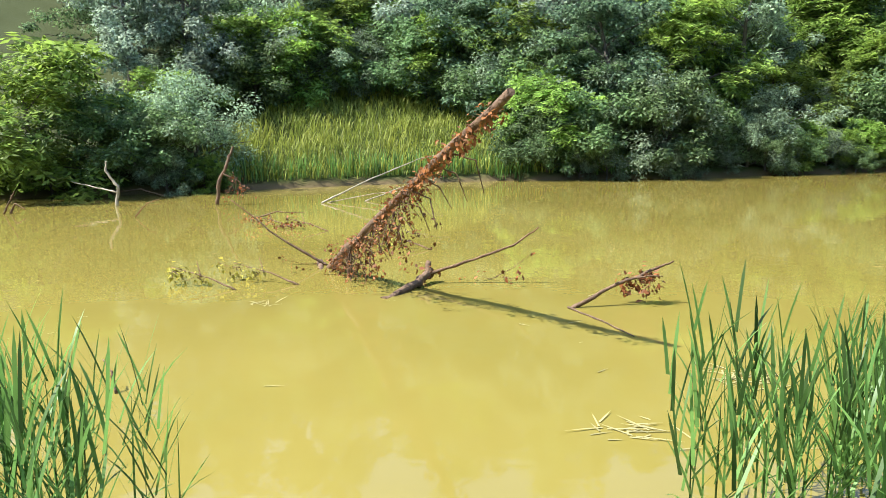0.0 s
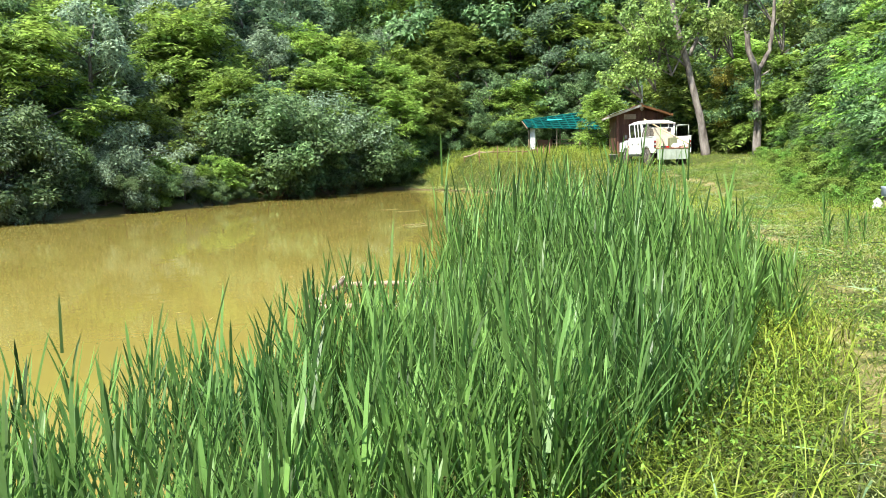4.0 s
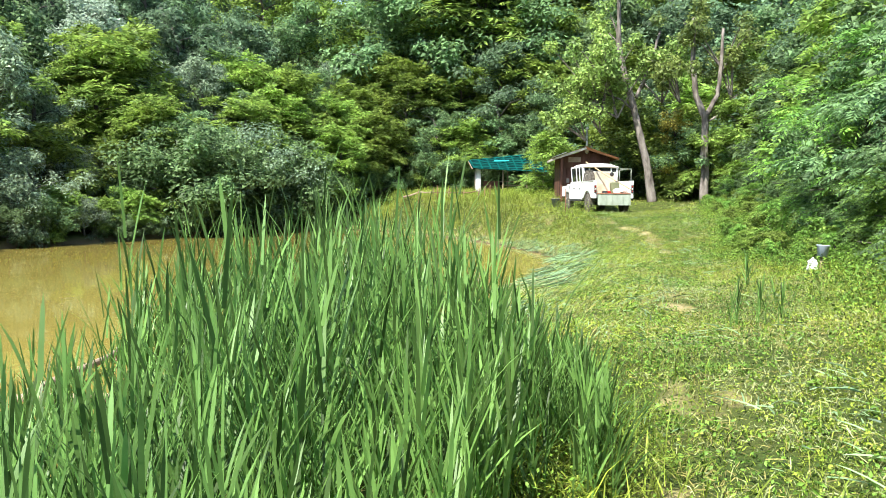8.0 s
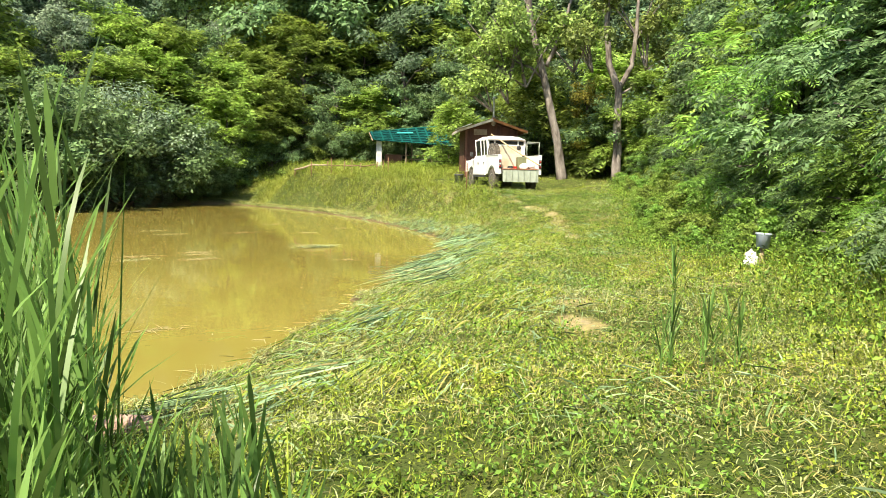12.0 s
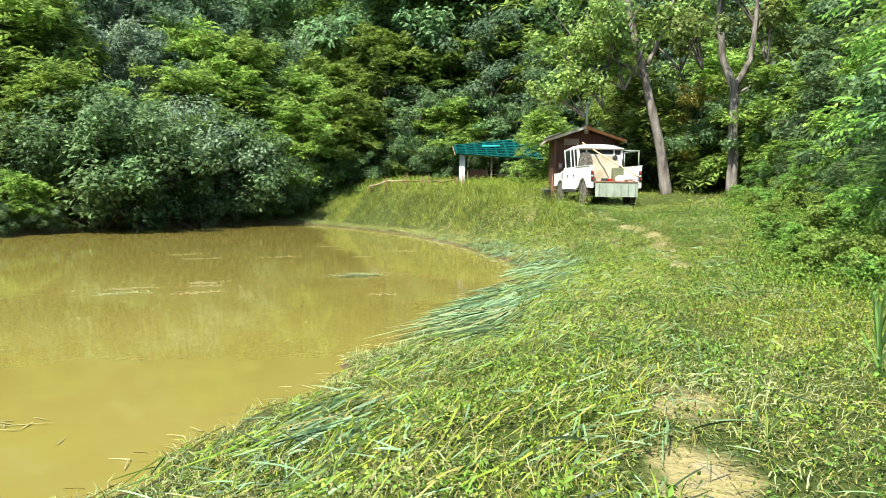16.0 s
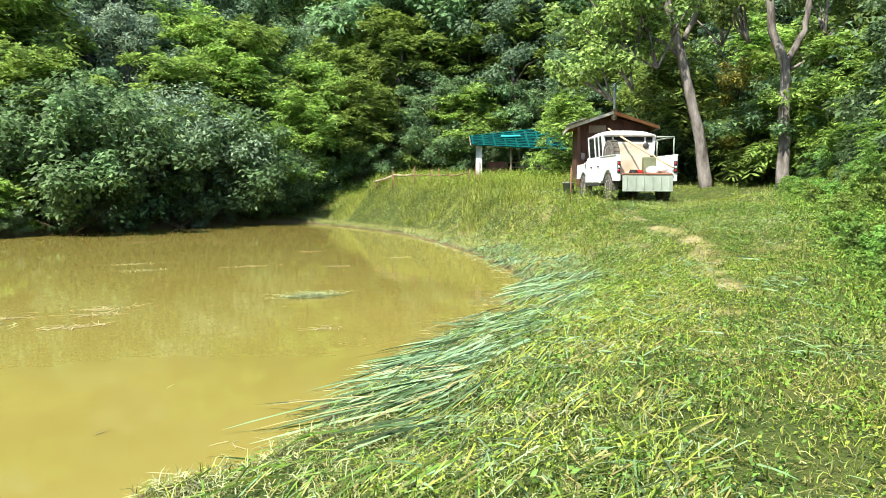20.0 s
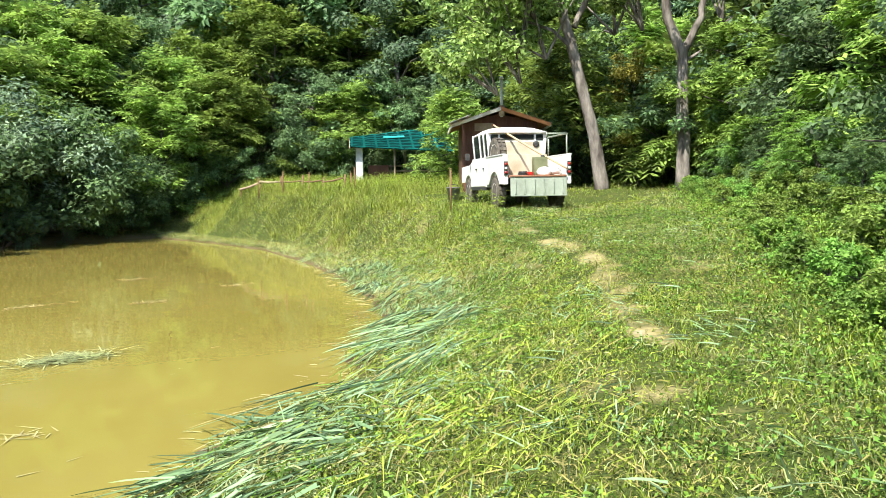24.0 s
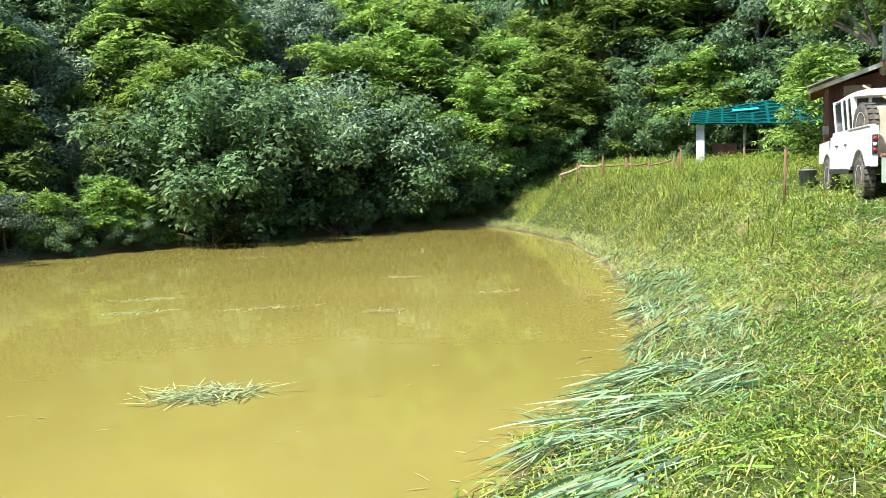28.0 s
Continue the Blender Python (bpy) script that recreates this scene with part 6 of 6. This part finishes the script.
def build_fallen():
    W = WATER_Z
    # leaning trunk: from the water up to its broken end
    base, tip = Vector((-2.85, 8.9, W - 0.1)), Vector((0.16, 4.85, 1.78))
    d = tip - base
    spots = []
    for k in range(26):
        t = 0.10 + 0.52 * (k + 0.5) / 26
        spots.append((d.x * t, d.y * t, d.z * t + 0.02, 9, 0.10, 0.36 if t > 0.16 else 0.15))
    for k in range(14):
        t = 0.60 + 0.38 * k / 14
        spots.append((d.x * t, d.y * t, d.z * t + 0.02, 7, 0.05, 0.06))
    spots.append((0.1, 0.1, 0.1, 26, 0.35, 0.05))
    runs = [([(0, 0, 0), tuple(d * 0.35), tuple(d * 0.7 + Vector((0, 0, 0.03))), tuple(d)], 0.066, 0.036),
            ([(0.05, 0.0, 0.1), (-0.62, -0.1, 0.5), (-1.28, -0.2, 1.04)], 0.022, 0.007),
            ([(-0.1, 0.1, 0.12), (0.15, -0.55, 0.02), (0.3, -0.95, -0.02)], 0.045, 0.015),
            ([tuple(d * 0.2), tuple(d * 0.2 + Vector((0.02, 0.02, -0.40)))], 0.04, 0.03)]
    for k in range(12):
        t = 0.12 + 0.06 * k
        p = d * t
        runs.append(([tuple(p), tuple(p + Vector((0.18 + 0.03 * (k % 3), -0.1 + 0.07 * (k % 4), -0.08))), tuple(p + Vector((0.32, -0.16 + 0.1 * (k % 4), -0.30 - 0.05 * (k % 3))))], 0.012, 0.004))
    dead_branch("fallen_tree", "dead leaning trunk with red-brown withered leaves, standing out of the pond", base, runs, spots, 2, size=0.052)
    # forked branch beside it
    runs = [([(-0.35, -0.95, -0.04), (-0.1, -0.3, 0.05), (0, 0, 0.12)], 0.05, 0.045), ([(0, 0, 0.12), (0.55, 0.1, 0.30), (1.05, 0.15, 0.48), (1.35, 0.1, 0.72)], 0.024, 0.009), ([(0, 0, 0.10), (-0.02, 0.1, 0.26)], 0.06, 0.03)]
    dead_branch("forked_branch", "bare forked dead branch lying in the pond", (-1.12, 7.85, W), runs, [(0, 0.05, 0.2, 8, 0.05, 0.06), (0.9, 0.3, 0.05, 10, 0.25, 0.03)], 5, per=3)
    runs = [([(0, 0, -0.03), (0.45, 0.2, 0.20), (0.95, 0.35, 0.40), (1.12, 0.42, 0.47)], 0.027, 0.010), ([(0.6, 0.27, 0.28), (0.85, 0.25, 0.33), (1.0, 0.25, 0.33)], 0.012, 0.006), ([(0.0, 0, 0.01), (0.35, -0.55, 0.01), (0.62, -1.1, 0.015)], 0.012, 0.006)]
    dead_branch("dead_branch", "dead stick with hanging brown leaves rising from the pond", (0.62, 6.75, W), runs, [(0.62, 0.3, 0.30, 9, 0.05, 0.12), (0.78, 0.36, 0.36, 12, 0.06, 0.16), (0.9, 0.4, 0.38, 9, 0.05, 0.16)], 6)
    # further branches by the far bank
    runs = [([(0, 0, -0.05), (0.05, 0.02, 0.5), (-0.25, 0.0, 0.9), (-0.22, 0, 1.15)], 0.05, 0.02), ([(0.0, 0, 0.35), (-0.6, 0.1, 0.45), (-1.4, 0.2, 0.6)], 0.025, 0.010)]
    dead_branch("bleached_branch", "bleached white forked branch stuck in the water", (-11.1, 16.6, W), runs, [], 7, wood="bleached")
    runs = [([(0, 0, -0.05), (0.08, 0, 0.6), (0.3, 0.05, 1.1), (0.45, 0.1, 1.5)], 0.055, 0.025), ([(0.2, 0, 0.8), (0.6, 0.1, 0.6), (0.7, 0.1, 0.3)], 0.02, 0.008)]
    dead_branch("dead_stump", "dark dead stem with dry twigs in the water", (-8.6, 17.2, W), runs, [(0.5, 0.1, 0.7, 14, 0.14, 0.3), (0.6, 0.1, 0.4, 10, 0.14, 0.2)], 8)
    for k, (x, y, pts, r) in enumerate(((-6.0, 17.9, [(0, 0, 0), (1.1, 1.2, 0.6), (2.2, 2.2, 1.1), (3.0, 2.8, 1.25)], 0.024), (-5.0, 18.6, [(0, 0, 0), (0.9, 1.0, 0.35), (1.8, 1.9, 0.55)], 0.02), (-5.9, 18.1, [(0, 0, 0), (1.2, 0.4, 0.22), (2.2, 0.6, 0.3)], 0.015),
                                        (-9.1, 14.2, [(0, 0, 0), (0.25, 0.1, 0.3), (0.6, 0.1, 0.42)], 0.02), (-12.5, 14.5, [(0, 0, 0), (0.15, 0, 0.25), (0.4, 0, 0.1)], 0.03), (-12.6, 14.4, [(0, 0, 0), (0.25, 0, 0.4), (0.35, 0, 0.55)], 0.025),
                                        (-6.3, 14.4, [(0, 0, 0), (0.5, 0, 0.15), (1.1, 0.1, 0.12)], 0.02), (-13.0, 19.2, [(0, 0, 0.1), (1.2, -0.3, 0.25), (2.2, -0.8, 0.1)], 0.03))):
        dead_branch("dead_branch", "thin grey dead branch reaching out of the water", (x, y, W), [(pts, r, r * 0.35)], [], 20 + k, wood="bleached" if k < 3 else "dead_wood")
    for k, (x, y) in enumerate(((-4.6, 12.6), (-5.4, 12.9), (-3.95, 7.2), (-3.3, 7.6), (-2.2, 10.6))):
        runs = [([(0.6, -0.1, 0), (0.2, 0, 0.12), (-0.35, 0.1, 0.22)], 0.014, 0.005), ([(0.1, 0, 0.12), (0.0, 0.1, 0.3)], 0.008, 0.004)]
        dead_branch("leafy_twig", "half-sunk twig with brown leaves in the pond", (x, y, W), runs, [(-0.3, 0.1, 0.17, 10, 0.14, 0.05), (0.0, 0.05, 0.12, 6, 0.12, 0.04)], 40 + k, leaf="leaf_dry" if k < 2 else "leaf_yellow")
    dead_branch("dead_branch", "dark stick poking up near the bank", (-2.6, 3.5, W), [([(0, 0, 0), (-0.06, 0.05, 0.15), (-0.16, 0.1, 0.22)], 0.012, 0.006)], [], 60)
    for k, (x, y) in enumerate(((16.2, 36.3), (20.4, 38.9))):
        runs = [([(0, 0, -0.05), (0.3 * q - 0.8, 0.25 * (q % 3) - 0.2, 0.35 + 0.1 * (q % 2)), (0.55 * q - 1.4, 0.3 * (q % 3) - 0.3, 0.55 + 0.25 * (q % 3))], 0.03, 0.006) for q in range(6)]
        dead_branch("dead_branch", "brown twiggy dead branch lying in the water by the far bank", (x, y, W), runs, [(0.55 * q - 1.3, 0.0, 0.45, 12, 0.3, 0.1) for q in range(5)], 70 + k, leaf="leaf_yellow", per=3)
    # round log at the near edge
    lg = empty("fallen_log", pose(9.29, 7.5, W + 0.09, 0, 0, -35), "peeling pinkish log lying half in the water", "log")
    rng = random.Random(4)
    part("log", tube([(-0.8 + 0.2 * k, 0.01 * math.sin(k), 0.01 * math.cos(k)) for k in range(9)], [0.085 + 0.006 * math.sin(k * 2.1) for k in range(9)], 14, None, 0.05, rng),
         mat("log_bark", (0.42, 0.27, 0.19), 0.85, 0, 0.25, 6, 50, 0.7, (0.30, 0.20, 0.15), 0.2, stretch=(0.3, 1, 1)), lg)
    # square raft of poles
    raft = empty("pole_raft", pose(6.2, 7.75, W, 0, 0, -36), "square floating frame of wooden poles tied at the corners", "raft")
    L, B = 2.0, 1.75
    for name_, a, b in (("pole", (-0.15, 0, 0.07), (L + 0.15, 0, 0.07)), ("pole", (-0.1, B, 0.07), (L + 0.1, B, 0.07)), ("pole", (0, -0.1, 0.13), (0.0, B + 0.12, 0.13)), ("pole", (L, -0.1, 0.13), (L, B + 0.1, 0.13)), ("pole", (0.1, 0.07, 0.0), (L, 0.07, 0.0))):
        a, b = Vector(a), Vector(b)
        part(name_, tube([a, a.lerp(b, 0.33) + Vector((0, 0.01, 0.01)), a.lerp(b, 0.66), b], [0.038, 0.042, 0.038, 0.035], 10), M["grey_wood"], raft)
    for x, y in ((0, 0), (L, 0), (0, B), (L, B)):
        part("lashing", tube([(x - 0.09, y, 0.1), (x, y + 0.02, 0.2), (x + 0.09, y, 0.1)], [0.015] * 3, 6), M["bleached"], raft)


def build_floating():
    rnp = np.random.default_rng(31)
    for x, y, rx, ry, n in ((17.87, 17.95, 0.5, 0.2, 330), (14.5, 16.95, 0.5, 0.13, 50), (18.3, 22.7, 0.5, 0.12, 50), (15.0, 18.2, 0.5, 0.15, 50), (13.6, 18.0, 0.6, 0.12, 50), (2.0, 4.6, 0.3, 0.25, 40), (1.1, 3.4, 0.3, 0.2, 24), (-2.7, 6.4, 0.2, 0.15, 14), (16.3, 23, 0.5, 0.15, 60), (17.0, 15.3, 0.25, 0.12, 20), (17.6, 31.0, 0.5, 0.2, 40), (16.2, 24.4, 0.5, 0.14, 60), (14.9, 17.75, 0.35, 0.1, 40), (13.4, 17.4, 0.5, 0.12, 60), (20.0, 21.8, 0.4, 0.12, 40), (11.2, 10.6, 0.3, 0.1, 30), (20.8, 25.5, 0.4, 0.12, 40), (22.0, 23.0, 0.35, 0.12, 30)):
        px = np.stack([x + rnp.normal(size=n) * rx * 0.5, y + rnp.normal(size=n) * ry * 0.5, np.full(n, WATER_Z + 0.006) + 0.05 * rnp.random(n) ** 2 * (n > 200)], -1)
        ln = rnp.uniform(0.08, 0.35, n)
        stuff("floating_cuttings", blades(rnp, px, ln, np.full(n, 0.014), np.full(n, 1.53), segs=2, curl=0.02), "grass_pale" if n > 50 else "straw",
              "raft of cut reeds floating on the pond" if n > 200 else "wisps of straw floating on the pond", "floating straw")
    n = 620
    x, y = rnp.uniform(-14, 25, n), rnp.uniform(2.5, 38, n)
    ok = shore_distance(x, y) < -0.5
    x, y = x[ok], y[ok]
    m = len(x)
    p = np.stack([x, y, np.full(m, WATER_Z + 0.006)], -1)
    stuff("floating_straw", blades(rnp, p, rnp.uniform(0.04, 0.2, m), rnp.uniform(0.005, 0.016, m), np.full(m, 1.56), rnp.normal(0.4, 0.5, m), segs=2, curl=0.01), "straw", "pale bits of straw drifting on the pond", "floating straw")


def build_edge_things():
    # white sack and blue-grey bucket at the edge of the wood
    x, y = 18.3, 7.1
    b = empty("bucket", pose(x, y, hz(x, y), 0, 6, 0), "blue-grey plastic bucket on a post in the tall grass", "bucket")
    part("body", lathe([(0.085, 0.24), (0.10, 0.42), (0.11, 0.43), (0.11, 0.45), (0.095, 0.45)], 20), mat("blue_grey", (0.36, 0.42, 0.50), 0.5, 0, 0.12, 5, 40, 0.1, (0.3, 0.33, 0.38)), b).matrix_basis = pose(0, 0, 0, 90, 0, 0)
    part("post", tube([(0, 0, -0.2), (0, 0, 0.3)], [0.03, 0.03], 8), M["grey_wood"], b)
    s = empty("white_bag", pose(x - 0.25, y + 0.02, hz(x, y) + 0.02), "crumpled white plastic bag lying in the grass", "bag")
    bm = bmesh.new()
    bmesh.ops.create_icosphere(bm, subdivisions=3, radius=1)
    for v in bm.verts:
        v.co = v.co * (1 + 0.45 * noise.noise(v.co * 2.2) + 0.2 * noise.noise(v.co * 6.0))
        v.co = Vector((v.co.x * 0.08, v.co.y * 0.08, max(-0.06, v.co.z * 0.14) + 0.07))
    part("bag", bm, M["white_paint"], s)


build_fallen()
build_floating()
build_edge_things()

for _kind in PROTO.values():
    for _ob in _kind:
        remove_thing(_ob)
